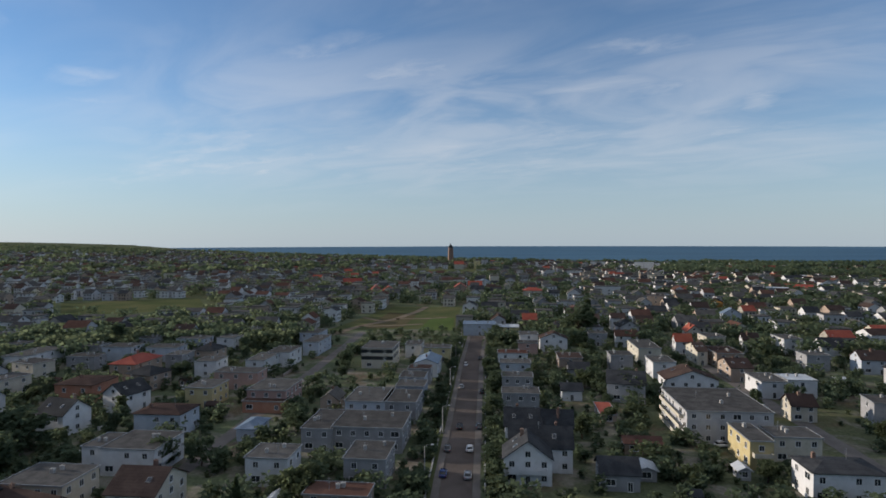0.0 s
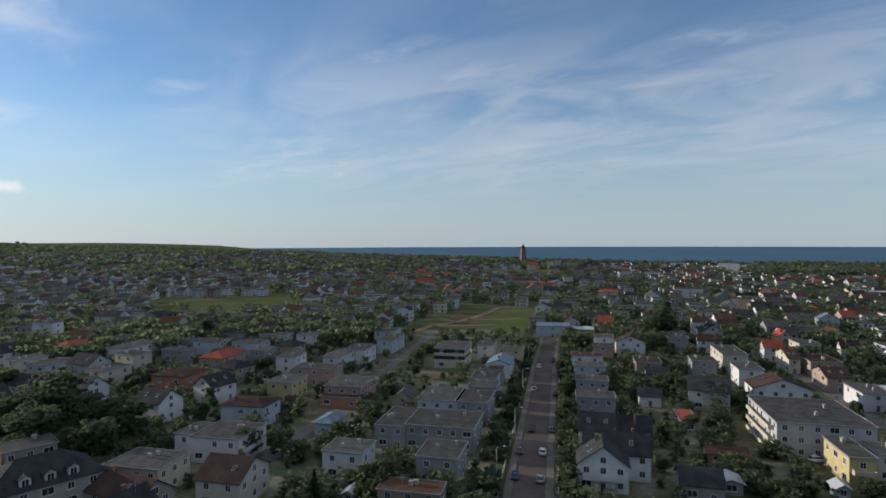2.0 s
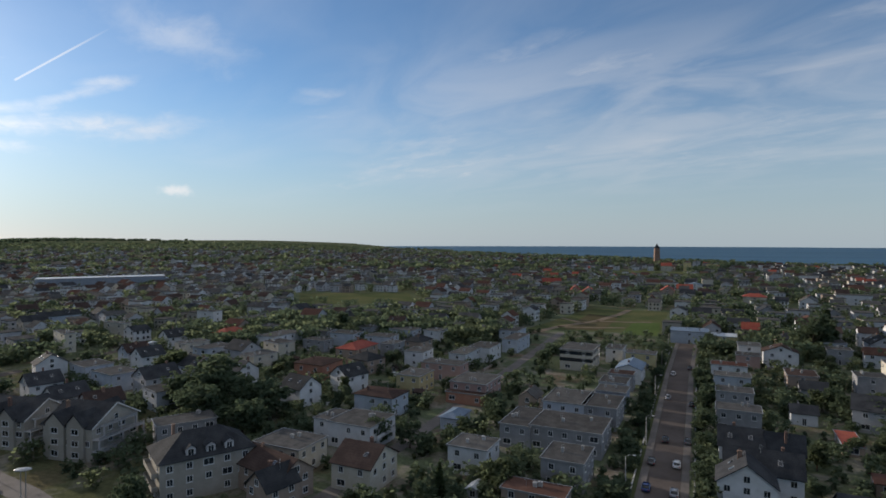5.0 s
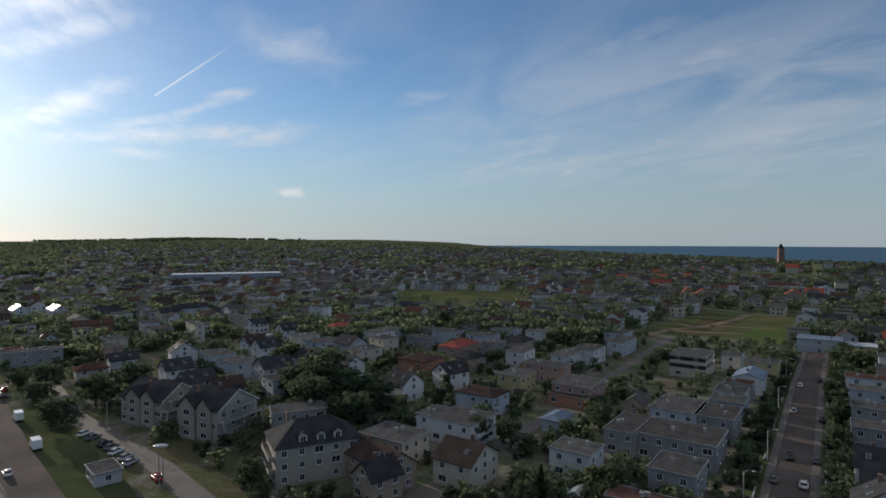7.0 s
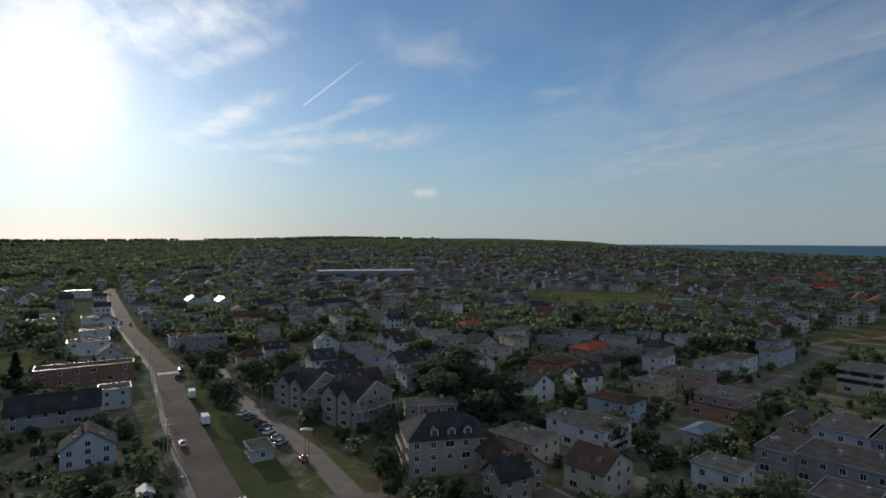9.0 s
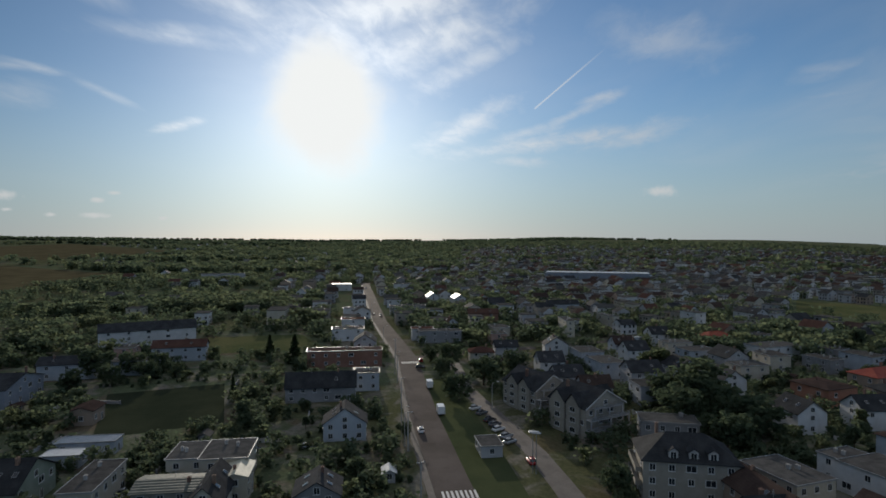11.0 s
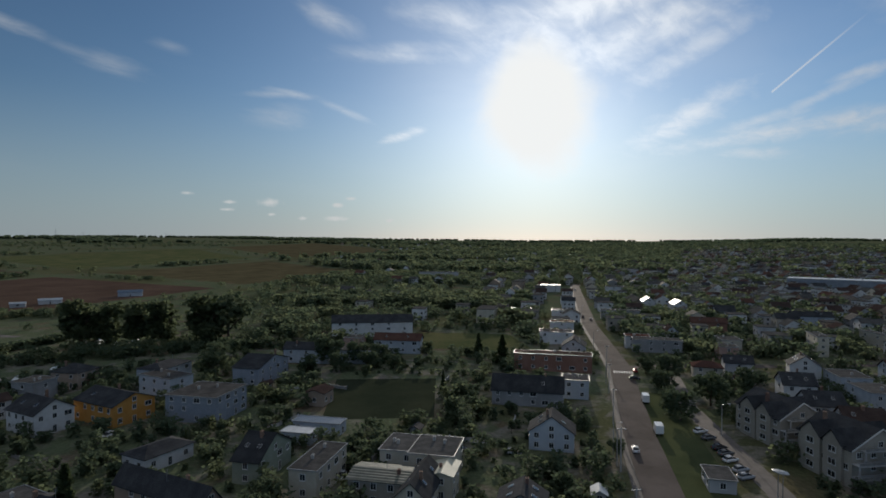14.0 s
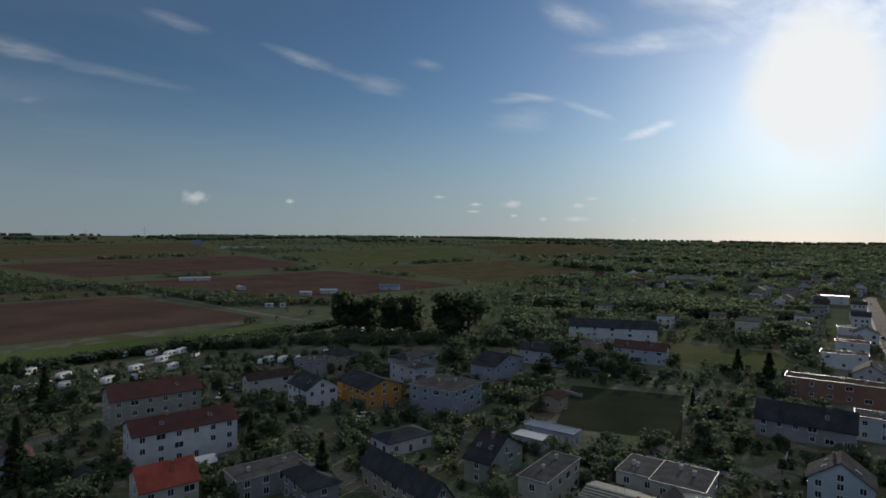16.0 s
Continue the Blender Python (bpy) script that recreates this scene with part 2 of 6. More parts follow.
# ---- materials ----
def surface(name, a, b, rough=0.85, grain=6.0, patch=0.25, bump=0.15, stain=0.25, spread=0.0, ribs=None, metal=0.0, gloss=0.1):
    """A two-tone surface: fine grain, larger patches, a little relief and streaks of dirt. spread: how far things differ from one another.
    ribs: (axis, metres) for rows of tiles or corrugation."""
    m = bpy.data.materials.new(name)
    m.use_nodes = True
    n = Nodes(m.node_tree)
    place = n.add("ShaderNodeTexCoord").outputs["Object"]
    fine, wide = n.noise(place, grain, 5.0, 0.6), n.noise(place, patch, 4.0, 0.55)
    colour = n.mix(n.span(n.math("ADD", n.math("MULTIPLY", fine, 0.4), n.math("MULTIPLY", wide, 0.6)), 0.36, 0.66), (*a, 1), (*b, 1))
    dark = n.vec("MULTIPLY", colour, (0.62, 0.60, 0.57))
    colour = n.mix(n.math("MULTIPLY", n.span(n.noise(place, patch * 3.1, 5.0, 0.65), 0.5, 0.75), stain), colour, dark)
    if spread:
        own = n.add("ShaderNodeObjectInfo").outputs["Random"]
        tint = n.add("ShaderNodeHueSaturation")
        n.put(tint.inputs["Value"], n.span(own, 0, 1, 1 - spread, 1 + spread, False))
        n.put(tint.inputs["Hue"], n.span(own, 0, 1, 0.5 - spread * 0.05, 0.5 + spread * 0.05, False))
        n.link(colour, tint.inputs["Color"])
        colour = tint.outputs[0]
    height = fine
    if ribs:
        wave = n.add("ShaderNodeTexWave")
        wave.bands_direction, wave.wave_profile = ribs[0], "SAW" if ribs[0] != "X" else "SIN"
        n.link(place, wave.inputs["Vector"])
        wave.inputs["Scale"].default_value = 0.314 / ribs[1]
        height = n.math("ADD", n.math("MULTIPLY", wave.outputs["Fac"], 2.0), height)
        colour = n.mix(n.math("MULTIPLY", n.span(wave.outputs["Fac"], 0.0, 0.35, 1.0, 0.0), 0.35), colour, dark)
    relief = n.add("ShaderNodeBump")
    relief.inputs["Strength"].default_value, relief.inputs["Distance"].default_value = bump, 0.05
    n.link(height, relief.inputs["Height"])
    shader = n.add("ShaderNodeBsdfPrincipled")
    n.link(colour, shader.inputs["Base Color"]), n.link(relief.outputs[0], shader.inputs["Normal"])
    n.put(shader.inputs["Roughness"], n.span(fine, 0.2, 0.8, min(1.0, rough + 0.08), max(0.05, rough - 0.08), False))
    shader.inputs["Metallic"].default_value, shader.inputs["Specular IOR Level"].default_value = metal, gloss
    n.link(shader.outputs[0], n.add("ShaderNodeOutputMaterial").inputs[0])
    return m


WALLS = {}
for key, a, b in (("white", (0.63, 0.62, 0.59), (0.77, 0.76, 0.73)), ("ice", (0.45, 0.48, 0.51), (0.56, 0.59, 0.61)),
                  ("cream", (0.53, 0.48, 0.37), (0.65, 0.59, 0.47)), ("yellow", (0.54, 0.44, 0.21), (0.64, 0.54, 0.29)),
                  ("beige", (0.36, 0.33, 0.27), (0.45, 0.41, 0.34)), ("tan", (0.36, 0.28, 0.21), (0.45, 0.35, 0.27)),
                  ("grey", (0.29, 0.285, 0.28), (0.38, 0.375, 0.365)), ("lightgrey", (0.45, 0.44, 0.43), (0.55, 0.54, 0.52)),
                  ("bluegrey", (0.27, 0.295, 0.33), (0.35, 0.375, 0.41)), ("terracotta", (0.42, 0.19, 0.12), (0.50, 0.26, 0.17)),
                  ("pink", (0.42, 0.27, 0.22), (0.50, 0.34, 0.28)), ("orange", (0.52, 0.24, 0.06), (0.60, 0.31, 0.09)),
                  ("brick", (0.27, 0.14, 0.10), (0.34, 0.19, 0.14)), ("green", (0.28, 0.32, 0.25), (0.36, 0.40, 0.32))):
    WALLS[key] = surface(key + "_render", (a[0] * 0.76, a[1] * 0.77, a[2] * 0.81), (b[0] * 0.76, b[1] * 0.77, b[2] * 0.81), 0.9, 9.0, 0.35, 0.12, 0.3, 0.06)
ROOFS = {"felt": surface("roofing_felt", (0.058, 0.057, 0.056), (0.104, 0.101, 0.098), 0.92, 3.0, 0.35, 0.2, 0.5, 0.2, gloss=0.0),
         "slate": surface("dark_roof_tiles", (0.030, 0.032, 0.036), (0.060, 0.062, 0.066), 0.8, 5.0, 0.3, 0.4, 0.3, 0.15, ("Z", 0.34), gloss=0.02),
         "brown": surface("brown_roof_tiles", (0.047, 0.034, 0.031), (0.076, 0.055, 0.049), 0.9, 5.0, 0.3, 0.4, 0.4, 0.12, ("Z", 0.34), gloss=0.0),
         "redbrown": surface("red_brown_roof", (0.078, 0.044, 0.036), (0.116, 0.067, 0.054), 0.9, 5.0, 0.3, 0.4, 0.4, 0.12, ("Z", 0.34), gloss=0.0),
         "maroon": surface("maroon_roof_tiles", (0.062, 0.027, 0.025), (0.095, 0.040, 0.036), 0.6, 5.0, 0.3, 0.4, 0.3, 0.1, ("Z", 0.34)),
         "red": surface("red_roof_tiles", (0.23, 0.052, 0.036), (0.32, 0.086, 0.055), 0.65, 5.0, 0.3, 0.4, 0.3, 0.1, ("Z", 0.34)),
         "bluegrey": surface("blue_grey_sheet_roof", (0.10, 0.14, 0.19), (0.16, 0.20, 0.26), 0.45, 4.0, 0.3, 0.3, 0.3, 0.1, ("X", 0.3)),
         "corrugated": surface("corrugated_roof_sheets", (0.07, 0.085, 0.075), (0.13, 0.14, 0.125), 0.6, 4.0, 0.3, 0.9, 0.4, 0.1, ("X", 0.9)),
         "metal": surface("pale_sheet_metal_roof", (0.42, 0.44, 0.46), (0.56, 0.58, 0.60), 0.5, 4.0, 0.3, 0.25, 0.3, 0.08, ("X", 0.4), 0.2),
         "glassroof": surface("pale_ribbed_plastic_roof", (0.40, 0.40, 0.32), (0.50, 0.49, 0.40), 0.6, 4.0, 0.3, 0.25, 0.2, 0.0, ("X", 0.5))}
TRIM = surface("white_frame", (0.50, 0.50, 0.49), (0.62, 0.62, 0.61), 0.5, 8.0, 1.0, 0.05, 0.15)
CONCRETE = surface("concrete", (0.30, 0.29, 0.28), (0.42, 0.41, 0.39), 0.9, 6.0, 0.5, 0.2, 0.4, 0.1)
BRICKWORK = surface("chimney_brick", (0.15, 0.098, 0.078), (0.22, 0.145, 0.115), 0.9, 7.0, 0.8, 0.3, 0.5, 0.2)
GUTTER = surface("zinc_edge", (0.26, 0.265, 0.27), (0.36, 0.365, 0.37), 0.46, 6.0, 1.0, 0.05, 0.2, 0.0, None, 0.5)
ASPHALT = surface("asphalt", (0.082, 0.069, 0.062), (0.126, 0.106, 0.096), 0.93, 5.0, 0.08, 0.12, 0.45, gloss=0.02)
PAVING = surface("paving", (0.112, 0.100, 0.092), (0.162, 0.146, 0.134), 0.85, 4.0, 0.2, 0.15, 0.35)
GRASS = surface("mown_grass", (0.054, 0.066, 0.034), (0.088, 0.098, 0.048), 0.95, 3.0, 0.06, 0.5, 0.3, gloss=0.0)
BARK = surface("bark", (0.06, 0.045, 0.035), (0.11, 0.085, 0.065), 0.95, 9.0, 1.0, 0.5, 0.4, 0.2)
STEEL = surface("galvanised_steel", (0.28, 0.29, 0.30), (0.40, 0.41, 0.42), 0.45, 8.0, 1.0, 0.05, 0.2, 0.0, None, 0.6)
PAINT = surface("road_paint", (0.55, 0.55, 0.53), (0.70, 0.70, 0.68), 0.7, 4.0, 0.8, 0.05, 0.5)
BLACK = surface("black_rubber", (0.015, 0.015, 0.016), (0.03, 0.03, 0.03), 0.8, 8.0, 1.0, 0.05, 0.1)


def glass_like(name, colour, rough=0.06):
    m = bpy.data.materials.new(name)
    m.use_nodes = True
    n = Nodes(m.node_tree)
    shader = n.add("ShaderNodeBsdfPrincipled")
    shader.inputs["Base Color"].default_value, shader.inputs["Roughness"].default_value = (*colour, 1), rough
    shader.inputs["Specular IOR Level"].default_value = 0.7
    n.link(shader.outputs[0], n.add("ShaderNodeOutputMaterial").inputs[0])
    return m


PANE = glass_like("dark_window_glass", (0.02, 0.024, 0.03))
CAR_PAINTS = [glass_like("car_paint_" + k, c, 0.25) for k, c in (("white", (0.7, 0.7, 0.7)), ("silver", (0.36, 0.37, 0.39)), ("black", (0.02, 0.02, 0.024)),
                                                                 ("red", (0.35, 0.02, 0.02)), ("blue", (0.03, 0.06, 0.18)), ("grey", (0.12, 0.125, 0.13)))]


def foliage(name, a, b, thin_share=0.55):
    """Leaves: each clump its own tone, each tree too, with a little light coming through."""
    m = bpy.data.materials.new(name)
    m.use_nodes = True
    n = Nodes(m.node_tree)
    island = n.add("ShaderNodeNewGeometry").outputs["Random Per Island"]
    own = n.add("ShaderNodeObjectInfo").outputs["Random"]
    colour = n.mix(n.math("ADD", 0.2, n.math("ADD", n.math("MULTIPLY", island, 0.3), n.math("MULTIPLY", own, 0.3))), (*a, 1), (*b, 1))
    shader, thin, both = n.add("ShaderNodeBsdfPrincipled"), n.add("ShaderNodeBsdfTranslucent"), n.add("ShaderNodeMixShader")
    n.link(colour, shader.inputs["Base Color"]), n.link(colour, thin.inputs["Color"])
    shader.inputs["Roughness"].default_value, shader.inputs["Specular IOR Level"].default_value = 0.85, 0.05
    both.inputs[0].default_value = thin_share
    n.link(shader.outputs[0], both.inputs[1]), n.link(thin.outputs[0], both.inputs[2])
    n.link(both.outputs[0], n.add("ShaderNodeOutputMaterial").inputs[0])
    return m


LEAVES = foliage("green_leaves", (0.072, 0.100, 0.060), (0.120, 0.150, 0.090))
PALE_LEAVES = foliage("yellow_green_leaves", (0.090, 0.116, 0.064), (0.138, 0.162, 0.092), 0.74)
NEEDLES = foliage("dark_needles", (0.045, 0.066, 0.032), (0.075, 0.098, 0.048))

# ---- land and sea ----
def sheet(name, verts, faces, materials, slots=None, parent=None):
    """One mesh object from arrays of corners and faces."""
    me = bpy.data.meshes.new(name)
    me.from_pydata([tuple(v) for v in verts], [], [tuple(f) for f in faces])
    for m in materials:
        me.materials.append(m)
    if slots is not None:
        me.polygons.foreach_set("material_index", np.asarray(slots, dtype=np.int32))
    me.update()
    ob = new(name, me)
    ob.parent = parent
    return ob


def shore_y(x):
    return float(np.interp(x, (-3900, -1390, -870, -16, 330, 1800), (5200, 2610, 2080, 1385, 1300, 1120)))


def step(x, a, b):
    k = min(1.0, max(0.0, (x - a) / (b - a)))
    return k * k * (3 - 2 * k)


def rise(x, y):
    """The height of the land: a flat town, a long rise inland, the beach."""
    r, left = math.hypot(x, y), math.degrees(math.atan2(-x, y)) % 360
    inland = step(left, 24, 45) * (1 - step(left, 190, 260))
    top = float(np.interp(left, (31, 45, 54, 61, 68, 75, 83, 92, 100, 111, 123, 137, 153, 200), (38, 49, 48, 53, 40, 36, 32, 40, 45, 55, 57, 54, 52, 50)))
    z = inland * top * step(r, 500, 4300) + 0.6 * inland * noise.noise((x * 0.004, y * 0.004, 3.0)) * step(r, 500, 1200)
    shore = shore_y(x) - y
    if shore < 60:
        z = min(z, -9.0 + 9.0 * step(shore, -60, 60))
    return z


def ground_material():
    m = bpy.data.materials.new("gardens_and_fields")
    m.use_nodes = True
    n = Nodes(m.node_tree)
    place = n.add("ShaderNodeTexCoord").outputs["Object"]
    fine, mid, wide = n.noise(place, 0.9, 6.0, 0.65), n.noise(place, 0.06, 5.0, 0.6), n.noise(place, 0.006, 4.0, 0.55)
    green = n.mix(n.span(fine, 0.3, 0.7), (0.068, 0.084, 0.050, 1), (0.116, 0.136, 0.080, 1))
    soil = n.mix(n.span(fine, 0.3, 0.7), (0.090, 0.074, 0.053, 1), (0.150, 0.124, 0.090, 1))
    colour = n.mix(n.span(mid, 0.52, 0.64), green, soil)
    dry = n.mix(n.span(fine, 0.3, 0.7), (0.068, 0.066, 0.030, 1), (0.110, 0.098, 0.048, 1))
    colour = n.mix(n.math("MULTIPLY", n.span(wide, 0.48, 0.62), 0.6), colour, dry)
    # trodden and paved yards, only in town
    yard = n.mix(n.span(fine, 0.3, 0.7), (0.150, 0.135, 0.115, 1), (0.235, 0.215, 0.190, 1))
    town = n.span(n.vec("LENGTH", place), 260, 520, 1.0, 0.0)
    colour = n.mix(n.math("MULTIPLY", n.math("MULTIPLY", n.span(n.noise(place, 0.085, 4.0, 0.6, 0.6), 0.47, 0.64), town), 0.75), colour, yard)
    relief = n.add("ShaderNodeBump")
    relief.inputs["Strength"].default_value, relief.inputs["Distance"].default_value = 0.6, 0.3
    n.link(fine, relief.inputs["Height"])
    shader = n.add("ShaderNodeBsdfPrincipled")
    n.link(colour, shader.inputs["Base Color"]), n.link(relief.outputs[0], shader.inputs["Normal"])
    shader.inputs["Roughness"].default_value, shader.inputs["Specular IOR Level"].default_value = 0.95, 0.0
    n.link(shader.outputs[0], n.add("ShaderNodeOutputMaterial").inputs[0])
    return m


GROUND = ground_material()
verts, faces = [], []
RINGS = [0.0] + [30 * 1.055 ** i for i in range(96) if 30 * 1.055 ** i < 4900] + [4940.0]
SPOKES = 288
for r in RINGS:
    for k in range(SPOKES):
        a = 2 * math.pi * k / SPOKES
        x, y = r * math.cos(a), r * math.sin(a)
        verts.append((x, y, rise(x, y)))
for i in range(len(RINGS) - 1):
    for k in range(SPOKES):
        j = (k + 1) % SPOKES
        faces.append((i * SPOKES + k, (i + 1) * SPOKES + k, (i + 1) * SPOKES + j, i * SPOKES + j) if i else (k, SPOKES + k, SPOKES + j))
ground = tagged(sheet("ground", verts, faces, [GROUND]), "gardens, rough grass and soil between the houses", "ground", kind="structure")
for p in ground.data.polygons:
    p.use_smooth = True


def sea_material():
    m = bpy.data.materials.new("sea_water")
    m.use_nodes = True
    n = Nodes(m.node_tree)
    place = n.add("ShaderNodeTexCoord").outputs["Object"]
    long_waves = n.add("ShaderNodeMapping")
    long_waves.inputs["Scale"].default_value = (0.3, 1.0, 1.0)
    n.link(place, long_waves.inputs["Vector"])
    waves, bands = n.noise(long_waves.outputs[0], 0.12, 5.0, 0.6), n.noise(long_waves.outputs[0], 0.004, 3.0, 0.5)
    relief = n.add("ShaderNodeBump")
    relief.inputs["Strength"].default_value, relief.inputs["Distance"].default_value = 0.8, 1.5
    n.link(waves, relief.inputs["Height"])
    shader = n.add("ShaderNodeBsdfPrincipled")
    n.link(n.mix(n.span(bands, 0.35, 0.65), (0.028, 0.080, 0.135, 1), (0.040, 0.105, 0.165, 1)), shader.inputs["Base Color"])
    n.link(relief.outputs[0], shader.inputs["Normal"])
    shader.inputs["Roughness"].default_value, shader.inputs["Specular IOR Level"].default_value = 0.6, 0.12
    n.link(shader.outputs[0], n.add("ShaderNodeOutputMaterial").inputs[0])
    return m


verts, faces = [(0.0, 700.0, -1.6)], []
for k in range(81):
    a = radians(-75 + 150 * k / 80)
    verts.append((4960 * math.sin(a), 4960 * math.cos(a), -1.6))
for k in range(80):
    faces.append((0, k + 2, k + 1))
tagged(sheet("water", verts, faces, [sea_material()]), "dark blue open sea out to the horizon", "sea", kind="structure")

# ---- building kit ----
TAKEN = []                                   # footprints: x, y, radius


def part(name, bm, material, parent, label="", smooth=False):
    me = bpy.data.meshes.new(name)
    bm.to_mesh(me)
    bm.free()
    for m in material if isinstance(material, (list, tuple)) else [material]:
        me.materials.append(m)
    if smooth:
        for p in me.polygons:
            p.use_smooth = True
    ob = new(name, me)
    ob.parent = parent
    return tagged(ob, label)


def box(bm, x0, y0, z0, x1, y1, z1, slot=0):
    v = [bm.verts.new((x, y, z)) for z in (z0, z1) for x, y in ((x0, y0), (x1, y0), (x1, y1), (x0, y1))]
    for f in ((3, 2, 1, 0), (4, 5, 6, 7), (0, 1, 5, 4), (1, 2, 6, 5), (2, 3, 7, 6), (3, 0, 4, 7)):
        bm.faces.new([v[i] for i in f]).material_index = slot
    return v


def prism(bm, points, depth_vector, slot=0):
    """A closed solid from a flat polygon pushed along a vector."""
    a = [bm.verts.new(p) for p in points]
    b = [bm.verts.new(Vector(p) + Vector(depth_vector)) for p in points]
    made = [bm.faces.new(a), bm.faces.new(list(reversed(b)))]
    for i in range(len(a)):
        j = (i + 1) % len(a)
        made.append(bm.faces.new((a[j], a[i], b[i], b[j])))
    for f in made:
        f.material_index = slot
    bmesh.ops.recalc_face_normals(bm, faces=made)


def relief_mesh(name, xs, zs, depths, materials, slots):
    """A panel in one piece: cells between the lines xs and zs, each pushed out by its own depth, with the steps between them closed."""
    bm = bmesh.new()
    known = {}

    def corner(i, j, y):
        key = (i, j, round(y, 4))
        if key not in known:
            known[key] = bm.verts.new((xs[i], -y, zs[j]))
        return known[key]

    nx, nz = len(xs) - 1, len(zs) - 1
    at = lambda i, j: depths[j][i] if 0 <= i < nx and 0 <= j < nz else 0.0
    for j in range(nz):
        for i in range(nx):
            y = at(i, j)
            bm.faces.new((corner(i, j, y), corner(i + 1, j, y), corner(i + 1, j + 1, y), corner(i, j + 1, y))).material_index = slots[j][i]
    for j in range(nz):
        for i in range(nx + 1):
            a, b = at(i - 1, j), at(i, j)
            if abs(a - b) > 1e-4:
                bm.faces.new((corner(i, j, a), corner(i, j, b), corner(i, j + 1, b), corner(i, j + 1, a)))
    for i in range(nx):
        for j in range(nz + 1):
            a, b = at(i, j - 1), at(i, j)
            if abs(a - b) > 1e-4:
                bm.faces.new((corner(i, j, a), corner(i, j, b), corner(i + 1, j, b), corner(i + 1, j, a)))
    bmesh.ops.recalc_face_normals(bm, faces=bm.faces)
    me = bpy.data.meshes.new(name)
    bm.to_mesh(me)
    bm.free()
    for m in materials:
        me.materials.append(m)
    return me


def window_mesh(w, h, glazed=True):
    """A window: proud frame with a mullion, sunk panes, a sill. Faces -Y, its back on y = 0."""
    t = 0.09
    p = 1 if glazed else 0
    return relief_mesh("window", [-w / 2 - 0.05, -w / 2, -w / 2 + t, -0.04, 0.04, w / 2 - t, w / 2, w / 2 + 0.05], [-0.08, 0.0, t, h - t, h],
                       [[0.16] * 7, [0.01, 0.06, 0.06, 0.06, 0.06, 0.06, 0.01], [0.01, 0.06, 0.025, 0.05, 0.025, 0.06, 0.01], [0.01, 0.06, 0.06, 0.06, 0.06, 0.06, 0.01]],
                       [TRIM, PANE], [[0] * 7, [0] * 7, [0, 0, p, 0, p, 0, 0], [0] * 7])


def pane_mesh(w, h):
    """One sheet of glass with a thickness."""
    bm = bmesh.new()
    box(bm, -w / 2, -0.035, 0, w / 2, -0.027, h)
    me = bpy.data.meshes.new("pane")
    bm.to_mesh(me)
    bm.free()
    me.materials.append(PANE)
    return me


WINDOW, WIDE_WINDOW, DOOR = window_mesh(1.25, 1.4), window_mesh(2.1, 1.45), window_mesh(1.1, 2.1)
WINDOW_FRAME, WINDOW_PANE = window_mesh(1.25, 1.4, False), pane_mesh(1.25 / 2 - 0.13, 1.4 - 0.18)
LABELS = {"white": "white", "ice": "pale blue-white", "cream": "cream", "yellow": "yellow", "beige": "beige", "tan": "tan", "grey": "grey",
          "lightgrey": "light grey", "bluegrey": "blue-grey", "terracotta": "terracotta", "pink": "dusty pink", "orange": "bright orange",
          "brick": "red brick", "green": "pale green"}
TILES = {"felt": "dark felt", "slate": "dark tiled", "brown": "brown tiled", "redbrown": "red-brown", "maroon": "maroon tiled", "red": "red tiled",
         "bluegrey": "blue-grey sheet", "corrugated": "corrugated", "metal": "pale metal", "glassroof": "pale ribbed"}
FORMS = {"flat": "flat", "gable": "pitched", "hip": "hipped"}


def gable_roof(bm, w, d, h, rise_, over, ridge):
    """Two slopes with thickness over a w by d block. The ridge runs along x or y."""
    t = 0.18
    if ridge == "x":
        half, run = d / 2, w / 2 + over
        k = rise_ / half
        e = half + over
        pts = [(-run, -e, h - over * k), (-run, 0, h + rise_), (-run, e, h - over * k), (-run, e, h - over * k + t), (-run, 0, h + rise_ + t * 1.2), (-run, -e, h - over * k + t)]
        prism(bm, pts, (2 * run, 0, 0))
    else:
        half, run = w / 2, d / 2 + over
        k = rise_ / half
        e = half + over
        pts = [(-e, -run, h - over * k), (0, -run, h + rise_), (e, -run, h - over * k), (e, -run, h - over * k + t), (0, -run, h + rise_ + t * 1.2), (-e, -run, h - over * k + t)]
        prism(bm, pts, (0, 2 * run, 0))


def hip_roof(bm, w, d, h, rise_, over):
    a, b = w / 2 + over, d / 2 + over
    m = min(a, b) * 0.92
    low = [bm.verts.new(p) for p in ((-a, -b, h), (a, -b, h), (a, b, h), (-a, b, h))]
    mid = [bm.verts.new(p) for p in ((-a, -b, h + 0.15), (a, -b, h + 0.15), (a, b, h + 0.15), (-a, b, h + 0.15))]
    if a >= b:
        r = [bm.verts.new((-a + m, 0, h + rise_)), bm.verts.new((a - m, 0, h + rise_))]
        tops = [(0, 1, r[1], r[0]), (1, 2, r[1]), (2, 3, r[0], r[1]), (3, 0, r[0])]
    else:
        r = [bm.verts.new((0, -b + m, h + rise_)), bm.verts.new((0, b - m, h + rise_))]
        tops = [(0, 1, r[0]), (1, 2, r[1], r[0]), (2, 3, r[1]), (3, 0, r[0], r[1])]
    bm.faces.new(list(reversed(low)))
    for i in range(4):
        j = (i + 1) % 4
        bm.faces.new((low[i], low[j], mid[j], mid[i]))
        bm.faces.new([mid[v] if isinstance(v, int) else v for v in tops[i]])


